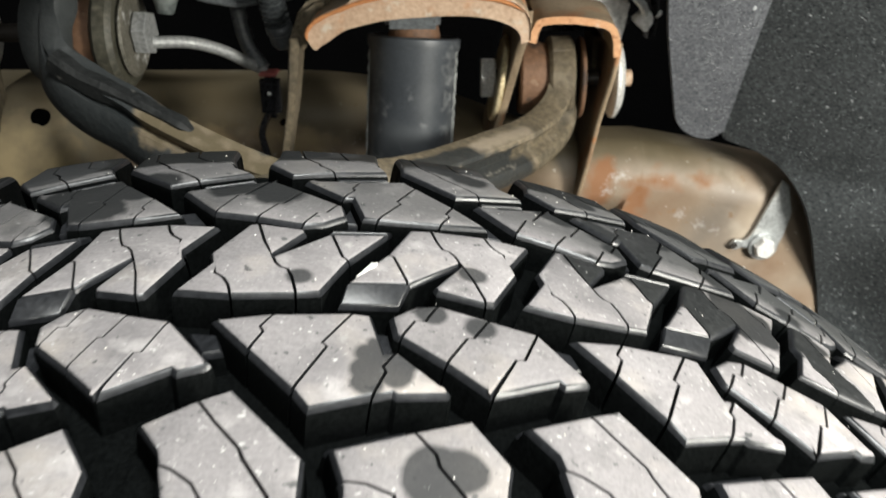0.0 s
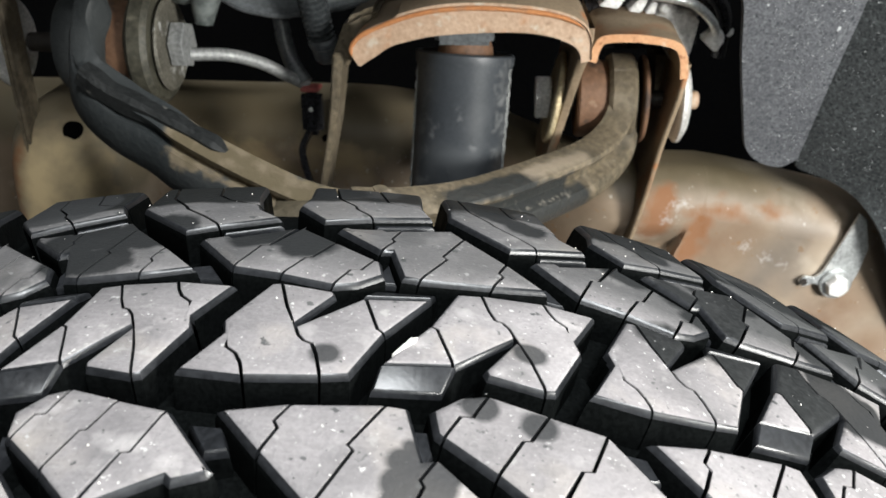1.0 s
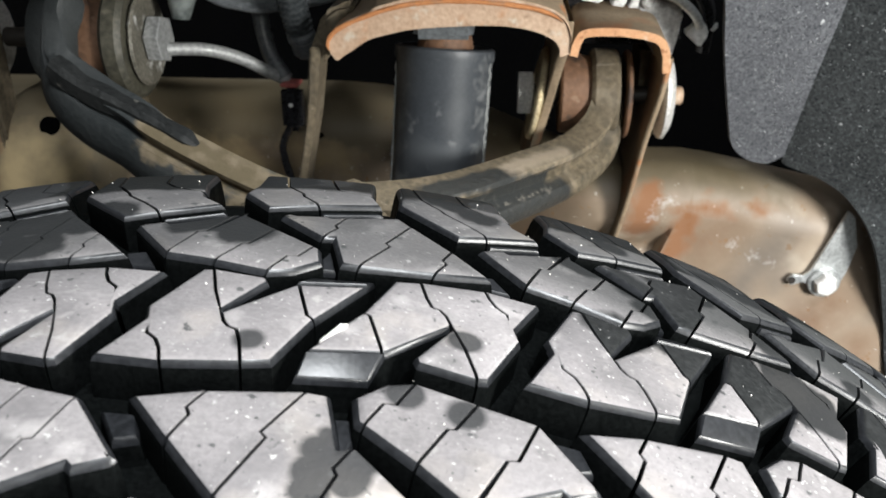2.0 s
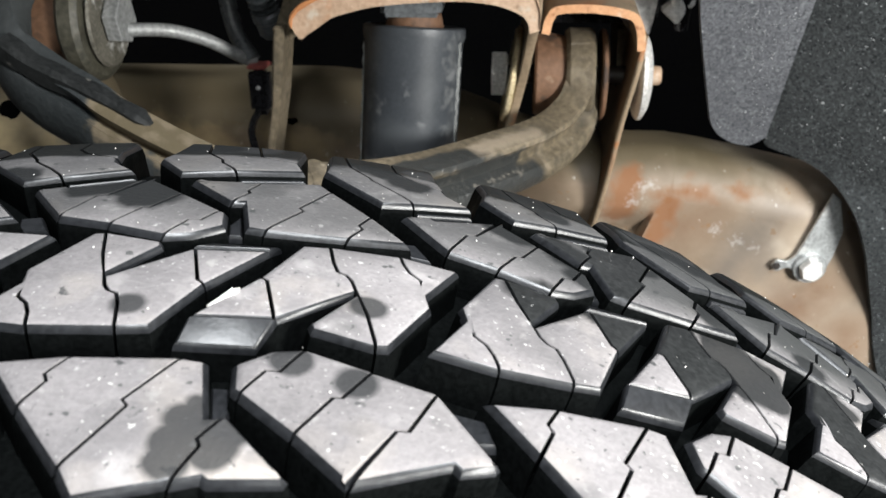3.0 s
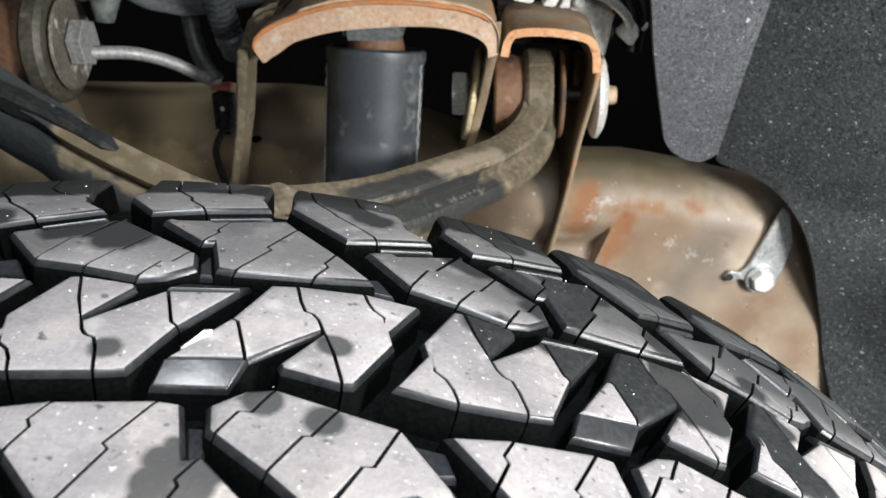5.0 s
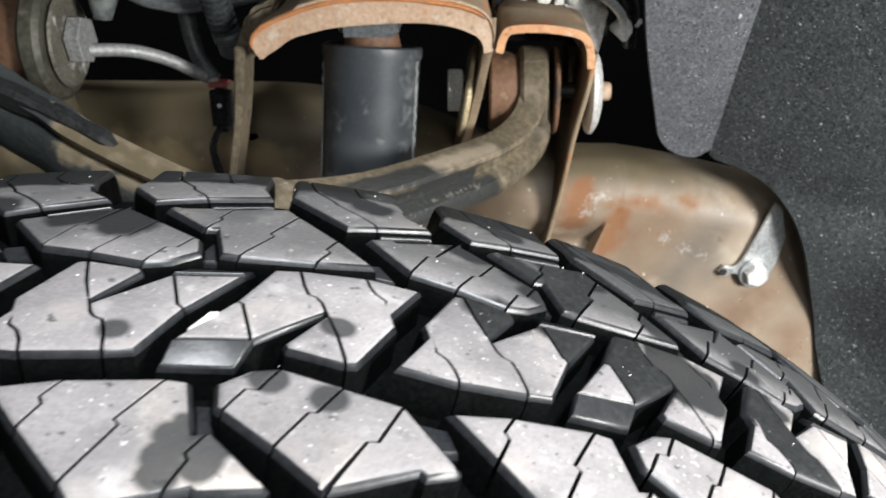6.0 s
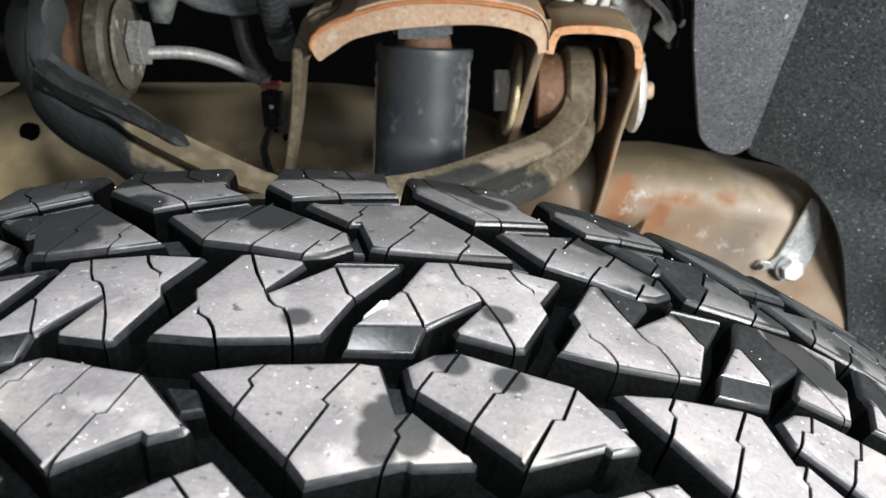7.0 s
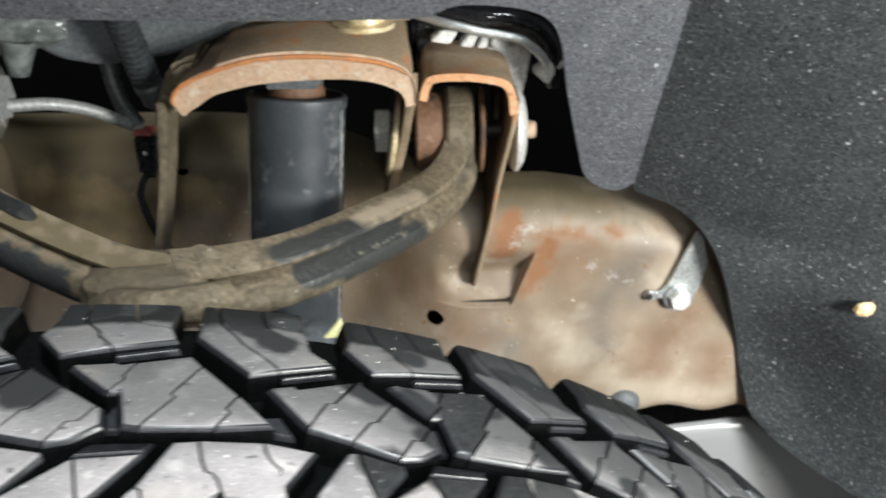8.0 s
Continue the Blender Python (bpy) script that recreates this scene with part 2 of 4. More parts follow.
def sweep(bm, path, profile, up=(0, 0, 1), scale=None, cap=True):
    """Sweep a closed 2D profile along a 3D path; profile x goes across, y along up."""
    rings, path = [], [Vector(p) for p in path]
    for k, p in enumerate(path):
        d = (path[min(k + 1, len(path) - 1)] - path[max(k - 1, 0)]).normalized()
        side = d.cross(Vector(up)).normalized()
        top = side.cross(d).normalized()
        s = scale(k / (len(path) - 1)) if scale else 1.0
        rings.append([bm.verts.new(p + side * x * s + top * y * s) for x, y in profile])
    n = len(profile)
    for a, b in zip(rings, rings[1:]):
        for k in range(n):
            bm.faces.new((a[k], a[(k + 1) % n], b[(k + 1) % n], b[k]))
    if cap:
        bm.faces.new(rings[0][::-1])
        bm.faces.new(rings[-1])
    return bm


def circle(r, n=14, squash=1.0):
    return [(r * math.cos(2 * math.pi * k / n), squash * r * math.sin(2 * math.pi * k / n)) for k in range(n)]


def tube(pts, r, n=12, steps=8, up=(0, 0, 1), scale=None):
    return sweep(bmesh.new(), spline(pts, steps), circle(r, n), up, scale)


def lathe(profile, origin, axis, n=28, close=True):
    """Turn (radius, height) pairs about an axis."""
    bm = bmesh.new()
    axis = Vector(axis).normalized()
    x = axis.orthogonal().normalized()
    y = axis.cross(x)
    rings = []
    for r, h in profile:
        c = Vector(origin) + axis * h
        rings.append([bm.verts.new(c + (x * math.cos(2 * math.pi * k / n) + y * math.sin(2 * math.pi * k / n)) * max(r, 1e-5)) for k in range(n)])
    for a, b in zip(rings, rings[1:]):
        for k in range(n):
            bm.faces.new((a[k], a[(k + 1) % n], b[(k + 1) % n], b[k]))
    if close:
        bm.faces.new(rings[0][::-1])
        bm.faces.new(rings[-1])
    return bm


def disc(r, h, edge=0.001):
    return [(r - edge, 0), (r, edge), (r, h - edge), (r - edge, h)]


def hex_head(origin, axis, r, h):
    bm = lathe([(r * 0.96, 0), (r, 0.0006), (r, h - 0.0016), (r * 0.86, h)], origin, axis, 6)
    return bm


def prism(outline, y0, y1, warp=None, bevel=0.001):
    """A plate from an outline in x, z that reaches from y0 to y1."""
    bm = bmesh.new()
    a = [bm.verts.new((x, y0, z)) for x, z in outline]
    b = [bm.verts.new((x, y1, z)) for x, z in outline]
    n = len(outline)
    bm.faces.new(a)
    bm.faces.new(b[::-1])
    for k in range(n):
        bm.faces.new((a[k], b[k], b[(k + 1) % n], a[(k + 1) % n]))
    if bevel:
        bmesh.ops.recalc_face_normals(bm, faces=bm.faces)
        bmesh.ops.bevel(bm, geom=list(bm.edges), offset=bevel, segments=2, affect="EDGES", clamp_overlap=True)
    return bm


def band(path, thickness, inward):
    """Closed outline of a bent strip: a polyline and its offset."""
    p = [np.array(q, float) for q in path]
    off = []
    for k, q in enumerate(p):
        d = p[min(k + 1, len(p) - 1)] - p[max(k - 1, 0)]
        d /= np.linalg.norm(d)
        off.append(q + inward * thickness * np.array((d[1], -d[0])))
    return [tuple(q) for q in p] + [tuple(q) for q in reversed(off)]


def block(lo, hi, bevel=0.004, segments=2):
    bm = bmesh.new()
    bmesh.ops.create_cube(bm, size=1)
    for v in bm.verts:
        v.co = Vector([lo[k] + (v.co[k] + 0.5) * (hi[k] - lo[k]) for k in range(3)])
    bmesh.ops.bevel(bm, geom=list(bm.edges), offset=bevel, segments=segments, affect="EDGES")
    return bm

# ---- tyre ----
RADIUS, CROWN, GROOVE, ARC = 0.420, 6.35, 0.0115, 0.425
YAW, CAMBER = radians(7.0), radians(4.05)
tyre_x = Vector((math.cos(YAW), math.sin(YAW), 0))
tyre_y = Vector((-math.sin(YAW) * math.cos(CAMBER), math.cos(YAW) * math.cos(CAMBER), math.sin(CAMBER)))
tyre_z = tyre_x.cross(tyre_y)
tyre_top = Vector((-0.0749, 0.2120, 0.8389))
tyre_at = tyre_top - tyre_z * RADIUS
TYRE = Matrix.Translation(tyre_at) @ Matrix((tyre_x, tyre_y, tyre_z)).transposed().to_4x4()


def tread_radius(v):
    a = abs(v)
    return RADIUS - CROWN * a ** 2.7 - (40.0 * (a - 0.092) ** 2 if a > 0.092 else 0.0)


# The pattern repeats in pairs of pitches, and is the same when turned by half a turn. Millimetres: along, across.
PITCH, TURN_SUM, START = 48.75, 106.0, 3.3
CENTRE = [(0, -17.5), (8.9, -3.4), (7.9, 1.2), (18, 18.2), (21, 18.6), (34.8, 15.2), (35.6, 12.8), (25.8, -0.6), (30.2, 3), (42, 12.6), (60.6, 14), (48.3, -2.8), (39.8, -19), (33, -19.8), (15.6, -20.2)]
CENTRE_CUTS = [[(20.8, 18.6), (23, 8), (25.8, -0.6)], [(25.8, -0.6), (27, -4.9), (28.4, -7), (30.4, -8), (31.6, -11.8), (33, -19.8)], [(8.6, -1.6), (10.6, -9.6), (13.2, -12.2), (14.6, -15.4), (15.7, -20.1)], [(42.8, 12.6), (44.8, 4), (46, -1.2), (48.2, -2.9)]]

CENTRE_STEP = [(42, 12.4, 0.1), (60.4, 13.8, 0.1), (62.5, 20.4, 2.6), (45.5, 20, 2.6)]
TIE_BARS = [[(53.9, -30.5), (58.2, -30.5), (59, -37), (56.2, -42.6)], [(4.5, -30), (13, -31), (15, -38), (9, -39)]]
INNER_A = [(58.6, -36), (57.8, -28.2), (65, -22.8), (72.6, -21.4), (86.2, -26), (99.6, -29.8), (111.2, -46.6), (110, -48), (103, -50), (101.6, -48.6), (82, -55.8), (71.2, -46.2)]
INNER_A_CUTS = [[(72.4, -21.4), (68.8, -27.4), (67.4, -30), (64.6, -30), (60.2, -37.2)], [(86.2, -26), (80, -35.4), (78.2, -35.6), (71.4, -46)], [(99.4, -29.7), (93, -42), (90.6, -42.2), (82.4, -55.4)]]
INNER_B = [(11.2, -30), (28.3, -27.6), (48.8, -27), (53.4, -27.8), (56.1, -42.4), (59.6, -41.9), (72, -55), (71.2, -56.6), (58.2, -57.8), (57, -56.9), (36.6, -62.2), (33, -56.8), (21.8, -43.5)]
INNER_B_CUTS = [[(28.3, -27.6), (24.3, -34), (25.2, -36), (21.6, -43)], [(48.8, -27), (40, -40.2), (41.2, -41.6), (32.8, -56.4)], [(59.4, -42), (55, -48.4), (55.7, -50), (51.8, -58.3)]]
OUTER_A = [(-8.5, -64.4), (8.3, -58.5), (19, -54.9), (36.6, -75), (35.8, -84.5), (36, -101), (0, -101), (0, -84), (-1.5, -72)]
OUTER_A_CUTS = [[(9.5, -58.1), (15, -65), (21.8, -72.4), (22.8, -75), (28.6, -84), (31, -101)], [(-0.9, -75), (4, -77), (10, -80.5), (14, -86), (15.5, -101)]]
OUTER_A_STEP = [(-9.5, -63.2), (8.3, -57), (9.8, -59.9), (-6.5, -66)]
OUTER_B = [(41.6, -72.4), (61, -67.2), (76.2, -63), (85, -75.6), (82.4, -86), (82, -101), (43, -101), (44, -82)]
OUTER_B_CUTS = [[(61, -67.2), (66.3, -74), (66.8, -77), (72, -84), (74, -101)], [(43.9, -80.5), (50, -81.4), (56, -84), (59, -101)]]
OUTER_B_STEP = [(40.6, -70.4), (60, -65), (61.2, -68), (43.6, -73.8)]


def turned(points, total, drop):
    """Half a turn about the middle of the tread."""
    return [(total - p[0], -p[1] - drop, *p[2:]) for p in points]


def area2(poly):
    return sum(a[0] * b[1] - b[0] * a[1] for a, b in zip(poly, poly[1:] + poly[:1]))


def split(poly, cut, gap):
    """Split a polygon of (along, across, is_cut) along a cut whose ends lie on its outline."""
    xy = [np.array(p[:2], float) for p in poly]

    def nearest(q):
        best = None
        for k in range(len(xy)):
            a, b = xy[k], xy[(k + 1) % len(xy)]
            t = min(1.0, max(0.0, float((q - a) @ (b - a) / ((b - a) @ (b - a)))))
            d = float(np.linalg.norm(a + t * (b - a) - q))
            if best is None or d < best[0]:
                best = (d, k, a + t * (b - a))
        return best
    p, q = nearest(np.array(cut[0])), nearest(np.array(cut[-1]))
    if max(p[0], q[0]) > 2.4 or p[1] == q[1]:
        return None
    line = [p[2]] + [np.array(c, float) for c in cut[1:-1]] + [q[2]]
    way = line[-1] - line[0]
    side = np.array((-way[1], way[0])) / np.linalg.norm(way) * gap / 2

    def run(k0, k1):
        out, k = [], (k0 + 1) % len(poly)
        while True:
            out.append(poly[k])
            if k == k1:
                return out
            k = (k + 1) % len(poly)
    ring_a, ring_b = run(q[1], p[1]), run(p[1], q[1])
    sizes = [abs(area2([tuple(c + way_out * side) for c in line] + ring_a)) for way_out in (1.0, -1.0)]
    sign = 1.0 if sizes[0] < sizes[1] else -1.0
    flags = [2] + [1] * (len(line) - 2) + [2]
    a = [(*(c + sign * side), g) for c, g in zip(line, flags)] + ring_a
    b = [(*(c - sign * side), g) for c, g in zip(reversed(line), flags)] + ring_b

    def clean(ring):
        return [c for k, c in enumerate(ring) if math.hypot(c[0] - ring[k - 1][0], c[1] - ring[k - 1][1]) > 0.35]
    return clean(a), clean(b)


def offset(poly, amount, at_cuts):
    """Move a counter-clockwise outline inwards, by another amount along its cuts."""
    out, n = [], len(poly)

    def edge(j):
        a, b = poly[j % n], poly[(j + 1) % n]
        way = np.array((b[0] - a[0], b[1] - a[1])) / (math.hypot(b[0] - a[0], b[1] - a[1]) + 1e-9)
        return np.array((-way[1], way[0])), at_cuts if 1 in (a[2], b[2]) else amount
    for k in range(n):
        (e, d), (f, g) = edge(k - 1), edge(k)
        turn = float(e[0] * f[1] - e[1] * f[0])
        if abs(turn) > 0.25:
            m = np.array((d * f[1] - g * e[1], g * e[0] - d * f[0])) / turn
        else:
            m = (e * d + f * g) / max(0.7, float((e + f) @ (e + f)) / 2)
        most = 1.9 * max(abs(d), abs(g))
        size = float(np.linalg.norm(m))
        out.append(tuple(np.array(poly[k][:2], float) + m * (min(1.0, most / size) if size > 0 else 1.0)))
    return out


# Pitch lengths round the tyre: long pitches where they show, short and long ones mixed elsewhere.
COUNT, SHORT = 60, 0.8
mixed = random.Random(7)
lengths = [1.0] * 6 + mixed.sample([1.0] * 28 + [SHORT] * 24, 52) + [SHORT] * 2
lengths = [s * PITCH * (2 * math.pi * ARC * 1000) / (PITCH * sum(lengths)) for s in lengths]
stations = np.concatenate([[0.0], np.cumsum(lengths)])


def along(u, v=0.0):
    """Length along the tread; the joints between pitches lie slanted across it, and the outer rows of the short pitches lean on."""
    slant = 0.45 * max(0.0, v)
    short = min(1.0, max(0.0, (25 - u) / 40))
    return along_middle(u + slant) - slant + 0.14 * max(0.0, -22 - v) * short * short * (3 - 2 * short)


def along_middle(u):
    k = math.floor(u / PITCH)
    f = u / PITCH - k
    turns, j = divmod(k, COUNT)
    return turns * stations[-1] + stations[j] + f * lengths[j]


tyre = tagged(new("tyre"), "worn all-terrain truck tyre with grey dusty tread blocks and wet spots", "tyre")
tyre.matrix_world = TYRE


EDGE = ((-0.7, 0.0, GROOVE * 1000 + 0.5), (-0.25, 0.0, 4.0), (0.05, 0.02, 2.0), (0.42, 0.05, 0.85), (0.88, 0.10, 0.30), (1.7, 0.20, 0.0))
# Blocks' pieces that stayed wet while the rest dried (a point in each: along, across).
WET_PIECES = [(125, 12), (148.5, 8), (168, 4), (197, 3), (-40, 38), (-23, 42), (155.8, 30.4), (216, 11)]


def in_ring(u, v, ring):
    hit = False
    for (a, b), (c, d) in zip(ring, ring[1:] + ring[:1]):
        if (b > v) != (d > v) and u < (c - a) * (v - b) / (d - b) + a:
            hit = not hit
    return hit


def tread_block(outline, cuts, steps, shift, soft):
    pieces = [[(*p, 0) for p in outline]]
    for cut in cuts:
        done, hit = [], False
        for poly in pieces:
            two = None if hit else split(poly, cut, 0.62)
            hit = hit or bool(two)
            done += two or [poly]
        pieces = done
    mid_u, mid_v = (sum(p[k] for p in outline) / len(outline) for k in range(2))
    middle = (along(mid_u + shift, mid_v) + START) / 1000 / ARC
    bm = bmesh.new()

    def put(u, v, depth):
        th = (along(u + shift, v) + START) / 1000 / ARC - middle
        r = tread_radius(v / 1000) - depth / 1000
        return bm.verts.new((r * math.sin(th), v / 1000, r * math.cos(th)))
    for poly, sunk in [(p, 0.0) for p in pieces] + [([(*q[:2], 0) for q in s], deep) for s, deep in steps]:
        sinks = next(([q[2] if len(q) > 2 else deep for q in s] for s, deep in steps if sunk and s[0][:2] == poly[0][:2]), [0.0] * len(poly))
        if area2(poly) < 0:
            poly, sinks = poly[::-1], sinks[::-1]
        face = 3 if any(in_ring(u - shift, v, [q[:2] for q in poly]) for u, v in WET_PIECES) else 0
        rings = []
        for inset, at_cuts, depth in EDGE:
            wide = (0.5 if sunk else soft) if inset > 0 else 1.0
            rings.append([put(u, v, depth * (soft if 0 < depth < 2 else 1.0) + (sink if depth < 5 else 0)) for (u, v), sink in zip(offset(poly, inset * wide, at_cuts), sinks)])
        n = len(poly)
        for level, (a, b) in enumerate(zip(rings, rings[1:])):
            for k in range(n):
                f = bm.faces.new((a[k], a[(k + 1) % n], b[(k + 1) % n], b[k]))
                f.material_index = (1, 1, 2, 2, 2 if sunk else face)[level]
        top = bm.faces.new(rings[-1])
        top.material_index = 2 if sunk else face
        top.normal_update()
        bmesh.ops.triangulate(bm, faces=[top])
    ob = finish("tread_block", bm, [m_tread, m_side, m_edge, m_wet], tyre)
    ob.matrix_parent_inverse = Matrix.Identity(4)
    ob.matrix_basis = Matrix.Rotation(middle, 4, "Y")
    return ob


def on_tread(u, v, lift=0.0):
    """World place of a pattern point, in millimetres from the pattern's start."""
    th = (along(u, v) + START) / 1000 / ARC
    r = tread_radius(v / 1000) + lift / 1000
    return TYRE @ Vector((r * math.sin(th), v / 1000, r * math.cos(th)))


# Worn tread faces: grey dust, with wet spots of their own shapes (along, across, radius in millimetres).
WET = [(54, -40.5, 3), (51.5, -44, 4), (51, -49, 4.5), (51, -53.5, 4), (55, -48, 5.5), (58, -50, 5), (60.5, -47, 4), (69, -26.4, 4.2), (82.5, -31, 4.2), (33.8, -11.4, 4.0), (84.3, -5.6, 4.4), (66, -79.5, 8), (72, -78, 6), (100, 84, 6), (34, 88, 9), (46, 91, 9), (-62, 80, 18), (185, 80, 14)]
WET_INNER = [(10, 42, 4), (14, 43, 4), (19, 43, 5), (23, 45, 5), (24, 37, 5), (27, 48, 6), (29, 42, 6), (32, 44, 5), (-19, 48, 9), (-18, 52, 8), (-14, 53, 6), (125, 47, 6), (129, 46, 6), (122, 48, 5), (121, 55, 4), (136, 44, 6), (139, 40, 6), (143, 40, 5), (143, 28, 5), (156, 51, 7), (161, 50, 8), (164, 49, 6), (154, 39, 6), (186, 32, 6), (188, 30, 6), (190, 26, 5)]
WET_LEFT = [(-47, 45, 9), (-39, 47, 9), (-31, 46, 8), (-44, 33, 8), (-35, 32, 8), (-27, 50, 6)]
WET_CENTRE = [(126, 14, 6), (128, 11, 6), (124, 16, 4), (130, 10, 4), (148, 11, 6), (151, 9, 6), (154, 11, 6), (144, 11, 4), (168, 9, 7), (168, 2, 7), (169, -2, 6), (167, 14, 6), (181, 12, 8), (184, 6, 8), (189, 7, 8), (187, -1, 7), (182, 0, 6), (217, 25, 5), (217, 18, 5), (217, 9, 5)]
WET_SHOULDER = [(83, 79, 4), (88, 75, 5), (93, 71, 5), (97, 68, 4), (131, 86, 6), (135, 81, 6), (138, 76, 5), (146, 92, 8), (151, 89, 8), (142, 71, 5), (182, 73, 5), (187, 72, 5), (192, 69, 5), (198, 68, 5), (203, 66, 5), (21, 84, 7), (28, 88, 9), (34, 89, 8), (117, 87, 6), (113, 94, 8)]
tread_parts = surface(
    "worn_tread_rubber", (0.182, 0.171, 0.172), (0.243, 0.229, 0.231), 42, 0.6, 0.08, bump=0.22, fine=850, grain=0.11, per_object=0.07, gloss=0.09,
    patches=(((0.115, 0.110, 0.112), 30, 0.56, 0.2, 0.4), ((0.33, 0.300, 0.275), 36, 0.55, 0.2, 0.5), ((0.34, 0.322, 0.318), 90, 0.58, 0.16, 0.7), ((0.125, 0.120, 0.12), 65, 0.61, 0.16, 0.5), ((0.42, 0.41, 0.40), 420, 0.665, 0.05, 0.7), ((0.31, 0.30, 0.29), 170, 0.63, 0.12, 0.7), ((0.08, 0.08, 0.08), 260, 0.66, 0.05, 0.5), ((0.48, 0.47, 0.45), 700, 0.685, 0.03, 0.6), ((0.09, 0.09, 0.088), 600, 0.68, 0.04, 0.6)))
m_tread = tread_parts[0]
# Fine scuffs drawn out in the rolling direction.
_, n, ln, _, geo, ramp, mix, blend, noise_at, col, roughness = tread_parts
drawn = n.new("ShaderNodeVectorMath")
drawn.operation = "MULTIPLY"
drawn.inputs[1].default_value = (120, 1100, 300)
scuff = n.new("ShaderNodeTexNoise")
scuff.inputs["Scale"].default_value, scuff.inputs["Detail"].default_value = 1.0, 5.0
ln.new(geo.outputs["Position"], drawn.inputs[0])
ln.new(drawn.outputs[0], scuff.inputs["Vector"])
tread_parts = (*tread_parts[:9], mix(ramp(scuff.outputs["Fac"], 0.56, 0.74, 0.0, 0.14), mix(ramp(scuff.outputs["Fac"], 0.44, 0.30, 0.0, 0.12), col, (0.12, 0.118, 0.115)), (0.36, 0.35, 0.34)), roughness)
# Road dust lies thick on the middle and outer rows and thins out towards the inner shoulder.
_, n, ln, _, geo, ramp, mix, blend, noise_at, col, roughness = tread_parts
across = n.new("ShaderNodeVectorMath")
across.operation = "DOT_PRODUCT"
across.inputs[1].default_value = tyre_y
ln.new(geo.outputs["Position"], across.inputs[0])
ragged = n.new("ShaderNodeMath")
ragged.operation = "MULTIPLY_ADD"
ragged.inputs[1].default_value = 0.03
ln.new(noise_at(30.0, 4.0, 8.8), ragged.inputs[0])
ln.new(across.outputs["Value"], ragged.inputs[2])
plane = tyre_at.dot(tyre_y) + 0.015
bare = ramp(ragged.outputs[0], plane + 0.008, plane + 0.034, 0.0, 0.68)
# The right-hand stretch of those rows is the barest.
apart = n.new("ShaderNodeSeparateXYZ")
ln.new(geo.outputs["Position"], apart.inputs[0])
barer = n.new("ShaderNodeMath")
barer.operation = "MULTIPLY"
barer.use_clamp = True
ln.new(bare, barer.inputs[0])
ln.new(ramp(apart.outputs["X"], 0.01, 0.12, 0.95, 1.38), barer.inputs[1])
bare = barer.outputs[0]
tread_parts = (*tread_parts[:9], mix(bare, col, (0.036, 0.038, 0.038)), blend(bare, roughness, 0.5))
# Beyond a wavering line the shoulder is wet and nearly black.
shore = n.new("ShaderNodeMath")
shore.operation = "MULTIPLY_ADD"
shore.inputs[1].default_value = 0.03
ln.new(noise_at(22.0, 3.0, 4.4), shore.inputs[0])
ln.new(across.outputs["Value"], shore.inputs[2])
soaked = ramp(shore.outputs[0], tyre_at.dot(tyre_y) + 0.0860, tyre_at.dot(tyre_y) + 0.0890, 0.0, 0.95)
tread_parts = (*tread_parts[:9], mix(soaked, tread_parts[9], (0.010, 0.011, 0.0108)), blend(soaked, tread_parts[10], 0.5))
tread_parts = add_spots(tread_parts, [(on_tread(u, v), r / 1000) for u, v, r in WET], (0.034, 0.035, 0.036), 0.5, 0.90, 90.0, 0.003, 0.0016)
add_spots(tread_parts, [(on_tread(u, v), (r + 1.3) / 1000) for u, v, r in WET_INNER + WET_LEFT + WET_CENTRE + WET_SHOULDER], (0.017, 0.018, 0.0185), 0.65, 0.95, 110.0, 0.009, 0.0028)

# Carcass: groove floor, shoulders and sidewalls in one turned ring.
bm = bmesh.new()
section = [(v / 1000, tread_radius(v / 1000) - GROOVE) for v in range(-96, 97, 8)]
wall_r = tread_radius(0.096) - GROOVE
section += [(0.106, wall_r - 0.012), (0.122, wall_r - 0.045), (0.134, wall_r - 0.09), (0.128, wall_r - 0.13), (0.108, wall_r - 0.165), (0.096, wall_r - 0.178), (0.09, wall_r - 0.165)]
section += [(0.10, wall_r - 0.10), (0.08, wall_r - 0.02), (0.0, wall_r - 0.015)]
section = section[:32] + [(0.10, wall_r - 0.10), (0.08, wall_r - 0.02), (-0.08, wall_r - 0.02), (-0.10, wall_r - 0.10)] + [(-v, r) for v, r in section[25:32]][::-1]
RING = 180
rings = []
for k in range(RING):
    th = 2 * math.pi * k / RING
    rings.append([bm.verts.new((r * math.sin(th), v, r * math.cos(th))) for v, r in section])
for a, b in zip(rings, rings[1:] + rings[:1]):
    for k in range(len(section)):
        j = (k + 1) % len(section)
        bm.faces.new((a[k], a[j], b[j], b[k]))
carcass = finish("carcass", bm, m_side, tyre, "black rubber groove floor and sidewalls, shade in their colour")
carcass.matrix_parent_inverse = Matrix.Identity(4)

ROWS = ((CENTRE, CENTRE_CUTS, ((CENTRE_STEP, 0.8),), 107.0, 0.5, 1.1),
        (INNER_A, INNER_A_CUTS, (), TURN_SUM, 4.0, 1.4),
        (INNER_B, INNER_B_CUTS, [(b, 4.5) for b in TIE_BARS], TURN_SUM, 4.0, 1.4),
        (OUTER_A, OUTER_A_CUTS, ((OUTER_A_STEP, 3.0),), TURN_SUM, 6.0, 1.25),
        (OUTER_B, OUTER_B_CUTS, ((OUTER_B_STEP, 3.0),), TURN_SUM, 6.0, 1.25))
